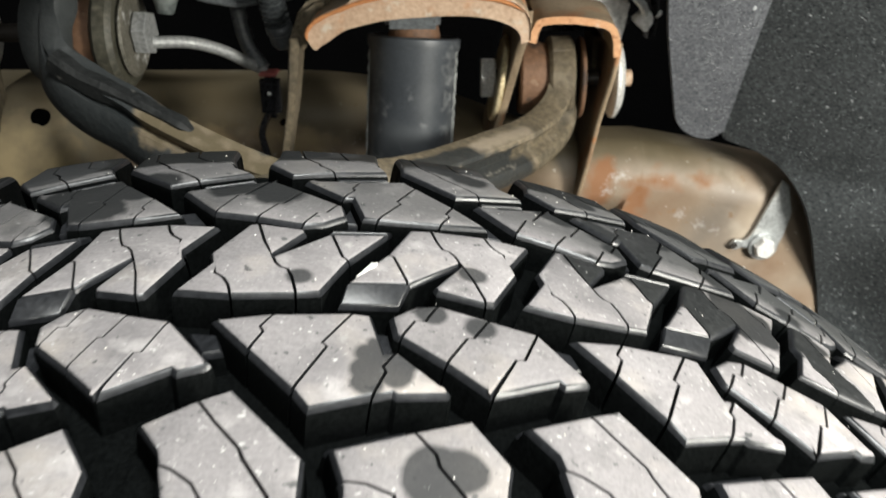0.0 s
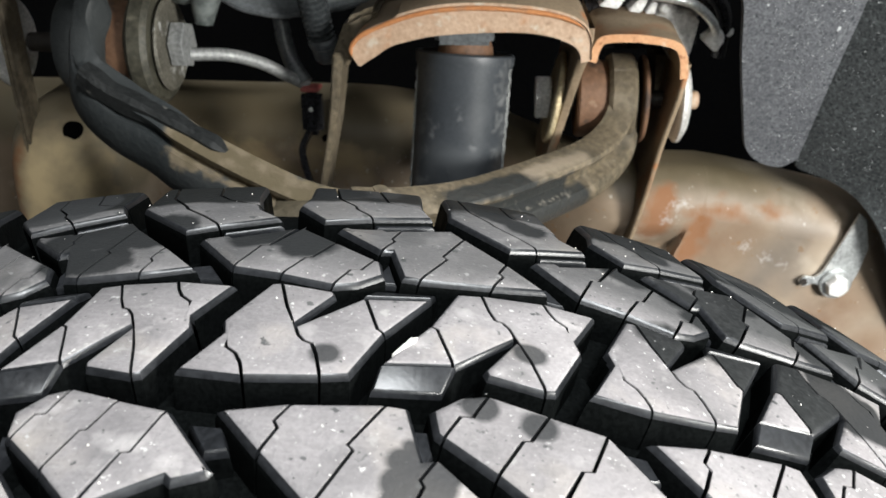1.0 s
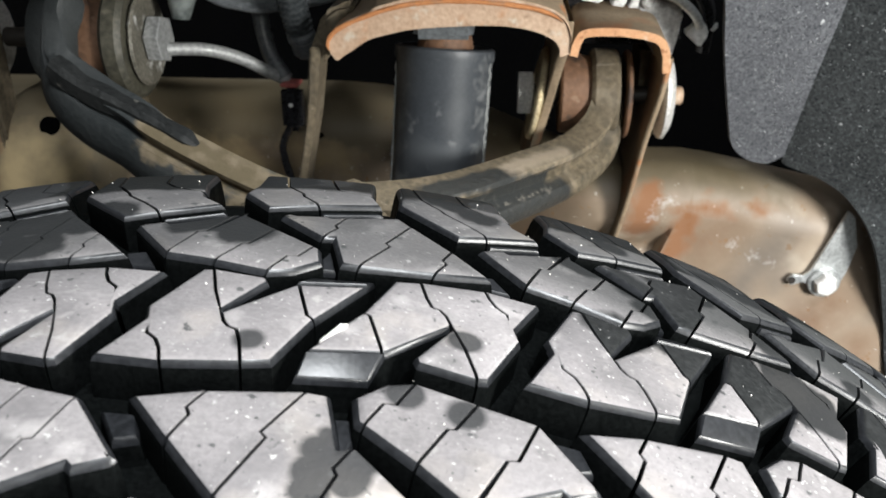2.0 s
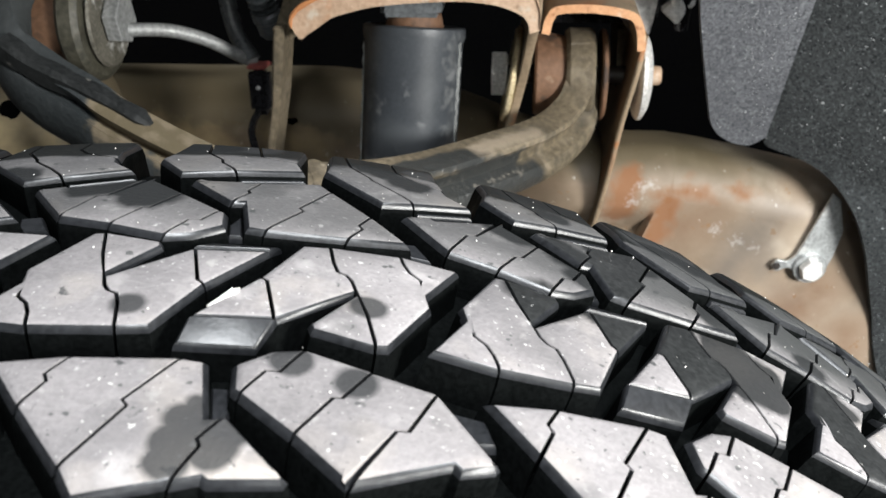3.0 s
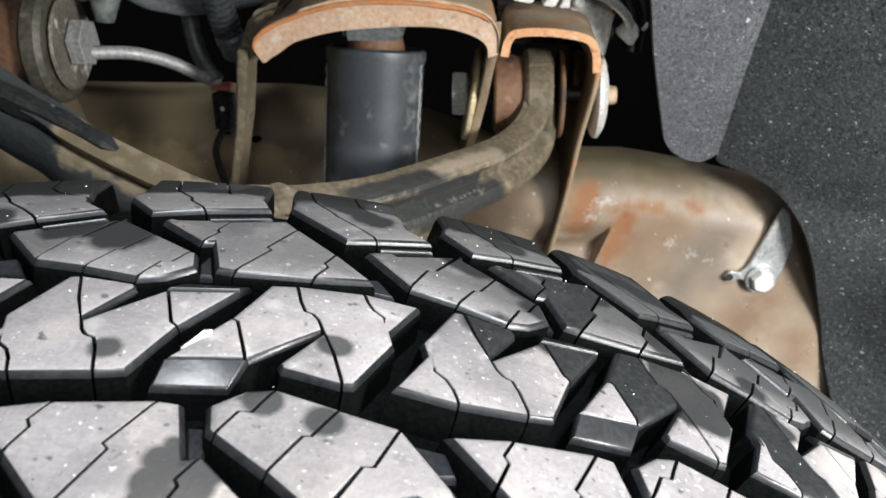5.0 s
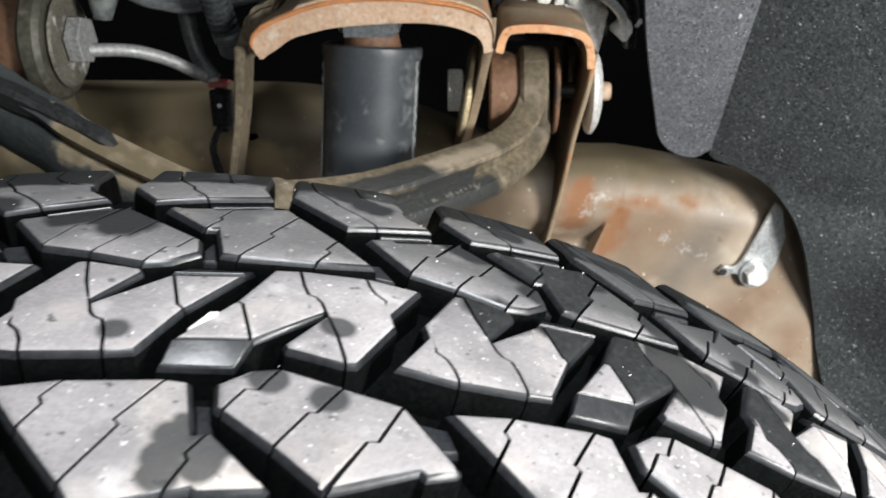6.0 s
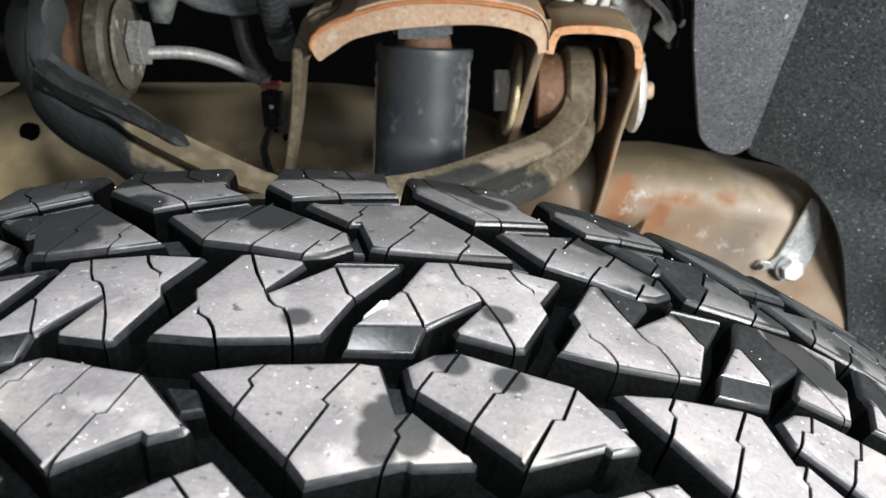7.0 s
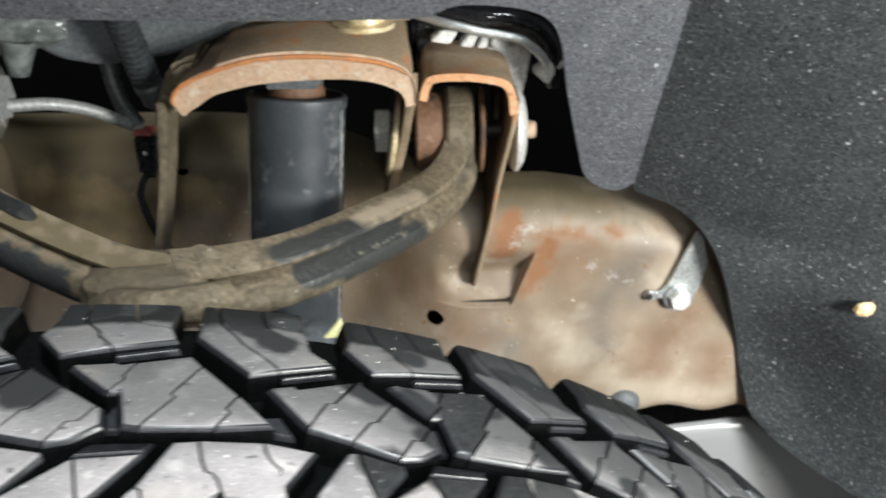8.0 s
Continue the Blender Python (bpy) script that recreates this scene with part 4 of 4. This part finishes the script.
part("bushing_flange", lathe(disc(0.0305, 0.0035, 0.001), (0.1015, *pivot), (1, 0, 0), 36), m_rustpipe, arm, "rusty bushing flange")
left_path = spline([(-0.070, 0.462, 0.750), (-0.100, 0.466, 0.755), (-0.130, 0.471, 0.766), (-0.163, 0.4795, 0.780), (-0.1815, 0.4865, 0.790), (-0.2045, 0.4935, 0.801), (-0.2235, 0.5015, 0.817), (-0.2285, 0.512, 0.838), (-0.2265, 0.524, 0.857), (-0.238, 0.546, 0.862), (-0.250, 0.566, 0.845)], 8)
part("front_leg", sweep(bmesh.new(), left_path, FRONT, (0, -0.25, 1), lambda t: 0.96 - 0.36 * smooth(0.50, 0.70, t)), m_arm_dark, arm, "grey-black front leg of the arm")
part("front_eye", lathe([(0.014, -0.011), (0.031, -0.011), (0.033, -0.008), (0.033, 0.008), (0.031, 0.011), (0.014, 0.011)], (-0.2575, *left_pivot), (1, 0, 0), 36), m_arm_dark, arm)
part("front_bushing", lathe([(0.012, 0), (0.0285, 0), (0.030, 0.002), (0.029, 0.018), (0.012, 0.018)], (-0.2430, *left_pivot), (1, 0, 0), 36), m_rustpipe, arm, "brown rusted bushing sleeve")
hub = bmesh.new()
bmesh.ops.create_icosphere(hub, subdivisions=5, radius=1)
for v in hub.verts:
    bent = Vector([math.copysign(abs(c) ** 0.6, c) for c in v.co])
    d = 1 + 0.07 * noise.noise(v.co * 2.3) + 0.025 * noise.noise(v.co * 7.0)
    v.co = Vector((-0.088 + 0.034 * bent.x * d, 0.463 + 0.020 * bent.y * d, 0.749 + 0.0150 * bent.z * d))
part("hub", hub, m_arm, arm)
part("hub_lip", sweep(bmesh.new(), spline([(-0.108, 0.449, 0.744), (-0.094, 0.4405, 0.7490), (-0.075, 0.4375, 0.7500), (-0.058, 0.4395, 0.7510), (-0.042, 0.449, 0.7480)], 6), circle(0.0085, 12, 1.25), (0, 0, 1)), m_arm, arm)
part("weld_bead", sweep(bmesh.new(), right_path[3:6], REAR, (0, -0.25, 1), lambda t: 1.12 + 0.05 * math.sin(math.pi * t)), m_arm, arm, "weld bead where the two legs meet")
part("ball_joint_cup", lathe([(0.020, 0), (0.024, 0.004), (0.025, 0.016), (0.019, 0.024), (0.008, 0.027)], (-0.006, 0.496, 0.666), (0.05, -0.2, 1), 30), m_hose, arm, "dull grey ball joint boot")
settle(arm)
strip = tagged(finish("rubber_strip", sweep(bmesh.new(), spline([(-0.1435, 0.4725, 0.7830), (-0.166, 0.4785, 0.7930), (-0.187, 0.4830, 0.8020), (-0.208, 0.4865, 0.8110), (-0.224, 0.490, 0.8215)], 8),
               [(-0.006, -0.005), (-0.006, 0.004), (-0.003, 0.007), (0.004, 0.007), (0.006, 0.003), (0.006, -0.005)], (0, -0.2, 1), lambda t: min(0.80 + 0.15 * t + 0.05 * math.sin(23 * t), 0.35 + 8 * t)), m_strip),
               "black rubber strip lying along the arm", "strip")
tag = tagged(finish("yellow_tag", prism([(0.0085, 0.7345), (0.0135, 0.7405), (0.0180, 0.7465), (0.0195, 0.7355)], 0.430, 0.433, bevel=0.0006), m_yellow), "small yellow plastic tag behind the tyre", "tag")

# ---- shock absorber ----
shock = thing("shock_absorber", (-0.0195, 0.60, 0.75), "dark grey cylindrical shock absorber inside the rusty tower", "shock absorber")
low, high = Vector((-0.0285, 0.574, 0.640)), Vector((-0.0195, 0.604, 0.8085))
way = (high - low).normalized()
length = (high - low).length
CRUST = [low + way * h + Vector((side, -0.018, 0)) for h in (0.05, 0.07, 0.09, 0.11, 0.13, 0.15, 0.165) for side in (-0.026, 0.028)]
add_spots(boot_parts, [(p, 0.011) for p in CRUST], (0.15, 0.155, 0.155), 0.85, 0.5, 110.0, 0.008, 0.012, 1.4)
shell = part("body", lathe([(0.0305, 0), (0.0312, 0.01), (0.0312, length - 0.010), (0.0325, length - 0.006), (0.0325, length - 0.001), (0.0312, length), (0.0298, length + 0.0002), (0.0290, length - 0.0008)], low, way, 48, False), m_boot, shock)
# Lining coloured near black for the shade inside the cup.
part("cup_lining", lathe([(0.0291, length - 0.0010), (0.0286, length - 0.006), (0.0270, length - 0.020), (0.008, length - 0.021)], low, way, 40), m_steel_shade, shell, "hollow top of the dust cover, its shade painted dark")
part("rod_bush", lathe([(0.0165, -0.010), (0.0185, -0.006), (0.0185, 0.004), (0.0165, 0.012), (0.013, 0.014)], high - way * 0.004, way, 28), m_rustpipe, shock, "brown rubber bush")
part("rod_collar", block((-0.0385, 0.584, 0.8168), (-0.0010, 0.618, 0.836), 0.003), m_body, shock, "dull steel collar")
for side, fore, thick in ((0.0298, -0.0100, 0.0011), (-0.0302, -0.0080, 0.0010)):
    part("dust_seam", sweep(bmesh.new(), [low + way * h + Vector((side + 0.0005 * math.sin(900 * h), fore, 0)) for h in np.linspace(0.01, length - 0.008, 40)], circle(thick, 6), (0, 1, 0), lambda t: 1 + 0.35 * noise.noise(Vector((t * 26, side * 90, 0)))), m_crust, shell, "pale crusted seam")
settle(shock)
tagged(finish("flange_nut", lathe([(0.019, 0), (0.0195, 0.0015), (0.0195, 0.003), (0.0125, 0.004), (0.0125, 0.013)], (0.026, 0.601, 0.8525), (0, 0, 1), 28), m_gold), "yellow zinc flange nut on the tower top", "nut")

# ---- lines, tubes and wiring ----
def one(name, bm, mat, label, category, **k):
    return tagged(finish(name, bm, mat), label, category, **k)


one("steel_line", tube([(-0.196, 0.580, 0.8095), (-0.174, 0.592, 0.8065), (-0.156, 0.605, 0.7980), (-0.1415, 0.615, 0.7870), (-0.130, 0.622, 0.7790)], 0.0042, 12), m_line, "dull pale steel line running from the bolt", "pipe")
sensor = thing("sensor_plug", (-0.127, 0.617, 0.768), "black sensor plug with a red band and a thin cable", "plug")
plug = part("plug", block((-0.1335, 0.610, 0.745), (-0.1190, 0.624, 0.7775), 0.004), m_black, sensor)
part("band", block((-0.1330, 0.6095, 0.7772), (-0.1195, 0.6245, 0.7797), 0.001), m_red, plug, "red tape band")
part("clip", lathe([(0.0008, 0), (0.0016, 0.0006), (0.001, 0.0012)], (-0.126, 0.6100, 0.765), (0, -1, 0), 10), m_alu, plug)
part("cable", tube([(-0.1275, 0.616, 0.750), (-0.1335, 0.612, 0.738), (-0.1335, 0.610, 0.727), (-0.127, 0.607, 0.706), (-0.1155, 0.602, 0.689), (-0.110, 0.60, 0.66)], 0.0027, 8), m_black, sensor)
settle(sensor)


def loom(a, b, r, pitch, name, label):
    """A corrugated split loom between two points, with a plain cuff at its lower end."""
    a, b = Vector(a), Vector(b)
    n_ribs = int((b - a).length / pitch)
    prof = []
    for k in range(n_ribs):
        h = k * pitch
        prof += [(r * 0.76, h), (r, h + pitch * 0.28), (r, h + pitch * 0.55), (r * 0.76, h + pitch * 0.83)]
    t = thing(name, a, label, "cable sleeve")
    part("sleeve", lathe(prof, a, b - a, 22), m_loom, t)
    part("cuff", lathe([(r * 0.8, 0), (r * 0.98, 0.002), (r * 0.98, 0.006), (r * 0.86, 0.007), (r * 0.86, 0.015), (r * 0.6, 0.0185)], b - (b - a).normalized() * 0.003, b - a, 22), m_hose, t)
    settle(t)


loom((-0.1205, 0.582, 0.8720), (-0.1135, 0.602, 0.8150), 0.0095, 0.0042, "corrugated_loom", "grey-black corrugated cable sleeve hanging down")
loom((-0.235, 0.66, 0.868), (-0.165, 0.65, 0.856), 0.010, 0.004, "corrugated_loom", "grey-black corrugated cable sleeve under the body")
one("rubber_hose", tube([(-0.152, 0.64, 0.865), (-0.149, 0.635, 0.832), (-0.146, 0.63, 0.812), (-0.141, 0.626, 0.795), (-0.131, 0.62, 0.781)], 0.0058, 12), m_hose, "dark rubber hose running down to the plug", "hose")
lip_line = spline([(-0.26, 0.615, 0.872), (-0.200, 0.613, 0.850), (-0.172, 0.612, 0.8345), (-0.157, 0.612, 0.8305), (-0.141, 0.612, 0.8285), (-0.122, 0.612, 0.8315), (-0.101, 0.613, 0.8345), (-0.078, 0.614, 0.8415), (-0.053, 0.615, 0.8515), (-0.02, 0.616, 0.868)], 8)
lip = thing("liner_lip", (-0.14, 0.612, 0.84), "smooth dull grey plastic lip of the arch liner", "liner lip")
part("panel", sweep(bmesh.new(), lip_line, [(0.003, 0.001), (0.0, 0.004), (-0.002, 0.05), (-0.006, 0.05), (-0.004, 0.003), (0.0, 0.0)], (0, 0, 1)), m_body, lip)
part("bead", sweep(bmesh.new(), lip_line, circle(0.0024, 10), (0, 0, 1)), m_body, lip, "rolled grey edge")
settle(lip)
wrap = bmesh.new()
bmesh.ops.create_icosphere(wrap, subdivisions=5, radius=1)
for v in wrap.verts:
    c = v.co.copy()
    d = 1 + 0.22 * noise.noise(c * 2.6) + 0.10 * abs(noise.noise(c * 7.0))
    v.co = Vector((-0.190 + 0.034 * c.x * d, 0.588 + 0.014 * c.y * d, 0.857 + 0.016 * c.z * d))
m_wrap = simple("crinkled_plastic_wrap", (0.06, 0.07, 0.068), (0.17, 0.185, 0.18), 60, 0.2, 0.08, bump=0.6, fine=120)
one("wrapped_connector", wrap, m_wrap, "connector wrapped in crinkled grey plastic", "connector")
one("wrapped_connector", tube([(-0.181, 0.583, 0.850), (-0.183, 0.582, 0.838), (-0.184, 0.581, 0.8285)], 0.011, 14, scale=lambda t: 1 - 0.5 * t), m_wrap, "crinkled plastic tip under the wrapped connector", "connector")

# Finned module and cables above the clevis.
module = thing("finned_module", (0.10, 0.66, 0.83), "pale finned metal module with black cables over it", "module")
for outline in ([(0.0683, 0.8331), (0.0759, 0.8403), (0.0876, 0.8410), (0.0812, 0.8311)],
                [(0.0881, 0.8299), (0.0948, 0.8383), (0.1013, 0.8383), (0.0965, 0.8287)],
                [(0.0995, 0.8283), (0.1035, 0.8365), (0.1075, 0.8365), (0.1060, 0.8283)]):
    part("fin", prism(outline, 0.636, 0.66, bevel=0.0008), m_alu, module)
casting = prism([(0.1045, 0.818), (0.1066, 0.8361), (0.1212, 0.8352), (0.1321, 0.8325), (0.1380, 0.8254), (0.1361, 0.8144), (0.1344, 0.8015), (0.1332, 0.7941), (0.1304, 0.7859), (0.1255, 0.790)], 0.640, 0.66, bevel=0.0025)
for v in casting.verts:
    v.co.y += 0.004 * noise.noise(v.co * 60)
cast_body = part("casting", casting, m_cast, module, "dull pale cast body")
part("boss", lathe([(0.0048, 0), (0.0045, 0.002), (0.003, 0.003), (0.0025, 0.0024), (0.0005, 0.0022)], (0.1135, 0.640, 0.8315), (0, -1, 0.2), 18), m_alu, cast_body)
part("housing", block((0.056, 0.652, 0.80), (0.140, 0.72, 0.842), 0.004), m_black, module)
settle(module)
for pts, r in (([(0.060, 0.640, 0.8500), (0.0784, 0.626, 0.8478), (0.0894, 0.623, 0.8459), (0.1006, 0.622, 0.8433), (0.123, 0.622, 0.8394), (0.1337, 0.623, 0.8338), (0.1432, 0.627, 0.8245), (0.148, 0.636, 0.814)], 0.0031),
               ([(0.070, 0.644, 0.8520), (0.0867, 0.633, 0.8515), (0.1008, 0.628, 0.8512), (0.1194, 0.628, 0.8508), (0.1364, 0.629, 0.8458), (0.1471, 0.631, 0.8364), (0.1526, 0.636, 0.8230), (0.1540, 0.645, 0.80)], 0.0056),
               ([(0.075, 0.652, 0.8400), (0.10, 0.645, 0.8445), (0.125, 0.640, 0.8440), (0.140, 0.640, 0.8360), (0.1465, 0.643, 0.8240)], 0.0045)):
    # The thin black cable is made bright metal to paint its long highlight.
    if r < 0.0035:
        one("steel_pipe", tube(pts, r, 14), m_zinc, "thin glossy cable over the metal module, its highlight given as bright metal", "pipe")
    else:
        one("cable", tube(pts, r, 14), m_black, "glossy black cable over the metal module", "cable", group="cables over the module")
clip = thing("cable_clip", (0.148, 0.642, 0.81), "small grey plastic cable clip", "clip")
part("body", prism([(0.1379, 0.8128), (0.1449, 0.8191), (0.1497, 0.8222), (0.1538, 0.8127), (0.1486, 0.8036)], 0.631, 0.643, bevel=0.0012), m_alu, clip)
part("ear", prism([(0.1536, 0.8167), (0.1579, 0.8206), (0.1596, 0.8182), (0.1561, 0.8135)], 0.632, 0.640, bevel=0.001), m_alu, clip)
settle(clip)

# ---- wheel arch felt ----
def felt_flap(z):
    return 0.639 - 0.5 * (max(z, 0.70) - 0.721)


def felt_main(x, z):
    """The wall panel leans towards the wheel, but its low corner curls back against the end of the rail."""
    curl = 0.05 * (1 - smooth(0.02, 0.11, math.hypot(x - 0.335, (z - 0.54) / 1.4)))
    return felt_flap(z) - 0.6 * (x - CREASE) + curl


CREASE = 0.2175


def felt_sheet(parent, name, outline, depth_at, thick=0.006, material=None):
    """A felt panel over an outline in x, z, on a sloping surface, filled with a fine uneven grid and soft edges."""
    bm = bmesh.new()
    face = bm.faces.new([bm.verts.new((x, 0, z)) for x, z in outline])
    face.normal_update()
    bmesh.ops.triangulate(bm, faces=[face])
    for axis, lo, hi, step in ((0, -0.7, 0.9, 0.02), (2, 0.32, 1.14, 0.02)):
        cut = lo
        while cut < hi:
            at, normal = [0, 0, 0], [0, 0, 0]
            at[axis], normal[axis] = cut, 1
            bmesh.ops.bisect_plane(bm, geom=list(bm.verts) + list(bm.edges) + list(bm.faces), plane_co=at, plane_no=normal)
            cut += step
    front = list(bm.faces)
    grown = bmesh.ops.extrude_face_region(bm, geom=front)
    back = {g for g in grown["geom"] if isinstance(g, bmesh.types.BMVert)}
    for v in bm.verts:
        wave = 0.0016 * noise.noise(Vector((v.co.x * 16, v.co.z * 16, 1.0)))
        v.co.y = depth_at(v.co.x, v.co.z) + wave + (thick if v in back else 0.0)
    return part(name, bm, material or m_felt, parent)


liner = thing("felt_liner", (0.3, 0.58, 0.7), "dark grey fibrous felt wheel arch liner with a cut-out", "felt liner")
edge = [tuple(p) for p in spline([(CREASE, 0.7235), (0.2221, 0.7194), (0.2416, 0.7143), (0.2605, 0.7029), (0.2766, 0.6835), (0.2891, 0.6563), (0.3022, 0.6240), (0.3168, 0.5877), (0.3244, 0.5584), (0.3306, 0.5375), (0.3380, 0.5168), (0.3456, 0.5074), (0.3565, 0.4993), (0.3671, 0.4948), (0.3833, 0.4915), (0.3981, 0.4905), (0.4271, 0.479), (0.56, 0.36)], 5)]
felt_sheet(liner, "wall_panel", edge + [(0.9, 0.32), (0.9, 1.15), (CREASE, 1.15)], felt_main)
flap = [tuple(p) for p in spline([(-0.75, 0.8685), (-0.40, 0.8675), (-0.181, 0.8668), (-0.085, 0.8648), (0.046, 0.8650), (0.0695, 0.8690), (0.0792, 0.8733), (0.0955, 0.8745), (0.122, 0.8712), (0.1379, 0.8633), (0.147, 0.8469), (0.1556, 0.8127),
        (0.1719, 0.7583), (0.1797, 0.7360), (0.1922, 0.7242), (0.2075, 0.7205), (CREASE, 0.7275)], 5)]
felt_sheet(liner, "hanging_flap", flap + [(CREASE, 1.15), (-0.75, 1.15)], lambda x, z: felt_flap(z), material=m_felt_lit)
# Unseen sheet added over the wheel to keep overhead light off the rail.
bm = bmesh.new()
rows = []
for y, z in spline([(0.4245, 1.15), (0.39, 1.19), (0.33, 1.212), (0.27, 1.22), (0.22, 1.215)], 5):
    rows.append([bm.verts.new((x, y, z)) for x in np.linspace(-0.75, 0.9, 12)])
for a, b in zip(rows, rows[1:]):
    for k in range(len(a) - 1):
        bm.faces.new((a[k], a[k + 1], b[k + 1], b[k]))
bmesh.ops.solidify(bm, geom=list(bm.faces), thickness=-0.004)
part("roof_panel", bm, m_felt, liner)
# Loose pale fibres standing out of the felt.
rnd = random.Random(5)
hairs = bmesh.new()
verts, faces = [], []
for k in range(2600):
    if k < 1300:
        x, z = rnd.uniform(0.225, 0.50), rnd.uniform(0.50, 0.90)
        if (x - 0.225) * 1.9 + (z - 0.50) < 0.16 or (z < 0.715 and x < 0.305):
            continue
        deep = felt_main
    else:
        x, z = rnd.uniform(0.13, 0.215), rnd.uniform(0.73, 0.93)
        if x < 0.20 - (z - 0.73) * 0.36 + 0.006 and z < 0.88:
            continue
        deep = lambda x, z: felt_flap(z)  # noqa: E731
    turn, long = rnd.uniform(0, math.pi), rnd.choice((0.0007, 0.001, 0.001, 0.0015, 0.0028))
    sway, thin = rnd.uniform(-1.4, 1.4), rnd.uniform(0.00007, 0.00013)
    first, count = len(verts), 5
    for i in range(count):
        w = i / (count - 1)
        a = turn + sway * w
        x += math.cos(a) * long / count
        z += math.sin(a) * long / count
        y = deep(x, z) - 0.0009 - 0.0008 * math.sin(math.pi * w)
        r = thin * (0.4 + 0.6 * math.sin(math.pi * (0.15 + 0.7 * w)))
        verts += [(x - math.sin(a) * r, y, z + math.cos(a) * r), (x + math.sin(a) * r, y, z - math.cos(a) * r), (x, y - r, z)]
    for i in range(count - 1):
        b = first + 3 * i
        for j in range(3):
            faces.append((b + j, b + (j + 1) % 3, b + 3 + (j + 1) % 3, b + 3 + j))
fibres = bpy.data.meshes.new("fibre")
fibres.from_pydata(verts, [], faces)
hairs.from_mesh(fibres)
bpy.data.meshes.remove(fibres)
part("fibre", hairs, m_fibre, liner, "fine pale loose fibres").data.update()
tagged(liner.children[-1], "fine pale loose fibres", kind="stuff")
settle(liner)

chip = bmesh.new()
bmesh.ops.create_icosphere(chip, subdivisions=3, radius=1)
cx, cz = 0.3683, 0.6659
for v in chip.verts:
    d = 1 + 0.30 * noise.noise(v.co * 2.0) + 0.22 * noise.noise(v.co * 5.5)
    v.co = Vector((cx + 0.0068 * v.co.x * d, felt_main(cx, cz) - 0.006 + 0.004 * v.co.y * d, cz + 0.0052 * v.co.z * d))
one("wood_chip", chip, m_wood, "pale wood chip stuck in the felt", "chip")

# Silver bracket with its bolt at the end of the rail.
bracket = thing("liner_bracket", (0.262, 0.63, 0.64), "bright galvanised sheet bracket bolted to the rail", "bracket")
y0 = 0.6345
part("strap", prism([(0.2705, 0.687), (0.2765, 0.682), (0.2825, 0.658), (0.279, 0.637), (0.2745, 0.624), (0.265, 0.6185), (0.2555, 0.6235), (0.2485, 0.6280), (0.2405, 0.6245), (0.2365, 0.6290), (0.2400, 0.6340), (0.2480, 0.6330), (0.2525, 0.6375), (0.2560, 0.646)], y0, y0 + 0.003, bevel=0.0006), m_zinc, bracket)
flange = part("bolt_flange", lathe(disc(0.0120, 0.0025, 0.0008), (0.2635, y0, 0.6288), (0, -1, 0), 26), m_zinc, bracket)
part("bolt_head", hex_head((0.2635, y0 - 0.0025, 0.6288), (0, -1, 0), 0.0088, 0.006), m_pale, flange, "bright zinc bolt head")
# Dark cap on the strap paints the shade of a small hole.
part("slot", lathe([(0.0028, 0), (0.0028, 0.0006)], (0.2400, y0 - 0.0002, 0.6293), (0, -1, 0), 14), m_steel_shade, bracket)
settle(bracket)

# Smooth grey member below the rail.
sec = [(0.0, -0.20), (0.0, -0.016), (0.0004, -0.0115), (0.0013, -0.0075), (0.0028, -0.0042), (0.0050, -0.0016), (0.0075, -0.0003), (0.0100, 0.0), (0.0125, -0.003), (0.013, -0.008), (0.010, -0.009), (0.0085, -0.005), (0.0055, -0.006), (0.004, -0.010), (0.004, -0.20)]
bm = sweep(bmesh.new(), [(0.16, 0.648, 0.460), (0.2873, 0.648, 0.4795), (0.3221, 0.648, 0.4838), (0.3568, 0.648, 0.4882), (0.60, 0.648, 0.515)], [(-y, z) for y, z in sec], (0, 0, 1))
member = thing("cross_member", (0.33, 0.648, 0.42), "smooth grey painted member under the rail", "cross member")
part("panel", bm, m_grey, member)
part("plug", lathe([(0.0052, 0), (0.0052, 0.0006), (0.0042, 0.0014), (0.0015, 0.0016)], (0.3759, 0.6479, 0.4293), (0, -1, 0), 18), m_grey, member, "small round grey plug")
settle(member)

# ---- small debris on the tyre ----
a, b = on_tread(48.8, -11.0, -1.5), on_tread(55.8, -4.0, 0.3)
chip = bmesh.new()
bmesh.ops.create_cube(chip, size=1.8)
bmesh.ops.bevel(chip, geom=list(chip.edges), offset=0.28, segments=2, affect="EDGES")
way = (b - a).normalized()
side = way.cross(tyre_z).normalized()
for v in chip.verts:
    d = (1 + 0.3 * noise.noise(v.co * 1.6)) * (0.85 + 0.15 * v.co.x)
    v.co = (a + b) / 2 + (way * v.co.x * 0.0050 + side * v.co.y * 0.0008 + tyre_z * v.co.z * 0.0010) * d
tagged(finish("stone_chip", chip, m_stone), "white stone chip wedged between two tread blocks", "stone")
grit = bmesh.new()
rnd = random.Random(11)


while len(grit.verts) < 12 * 120:
    outline, _, _, total, drop, _ = rnd.choice(ROWS)
    ring = outline if rnd.random() < 0.5 else turned(outline, total, drop)
    u, v = (rnd.uniform(min(p[k] for p in ring), max(p[k] for p in ring)) for k in range(2))
    if in_ring(u, v, ring):
        q = on_tread(u + 2 * PITCH * rnd.choice((-1, 0, 1, 2)), v, 0.05)
        bmesh.ops.create_icosphere(grit, subdivisions=1, radius=rnd.choice((0.0001, 0.00012, 0.00015, 0.00024)), matrix=Matrix.Translation(q))
one("grit", grit, m_stone, "fine pale grit scattered over the tread", "grit", kind="stuff")
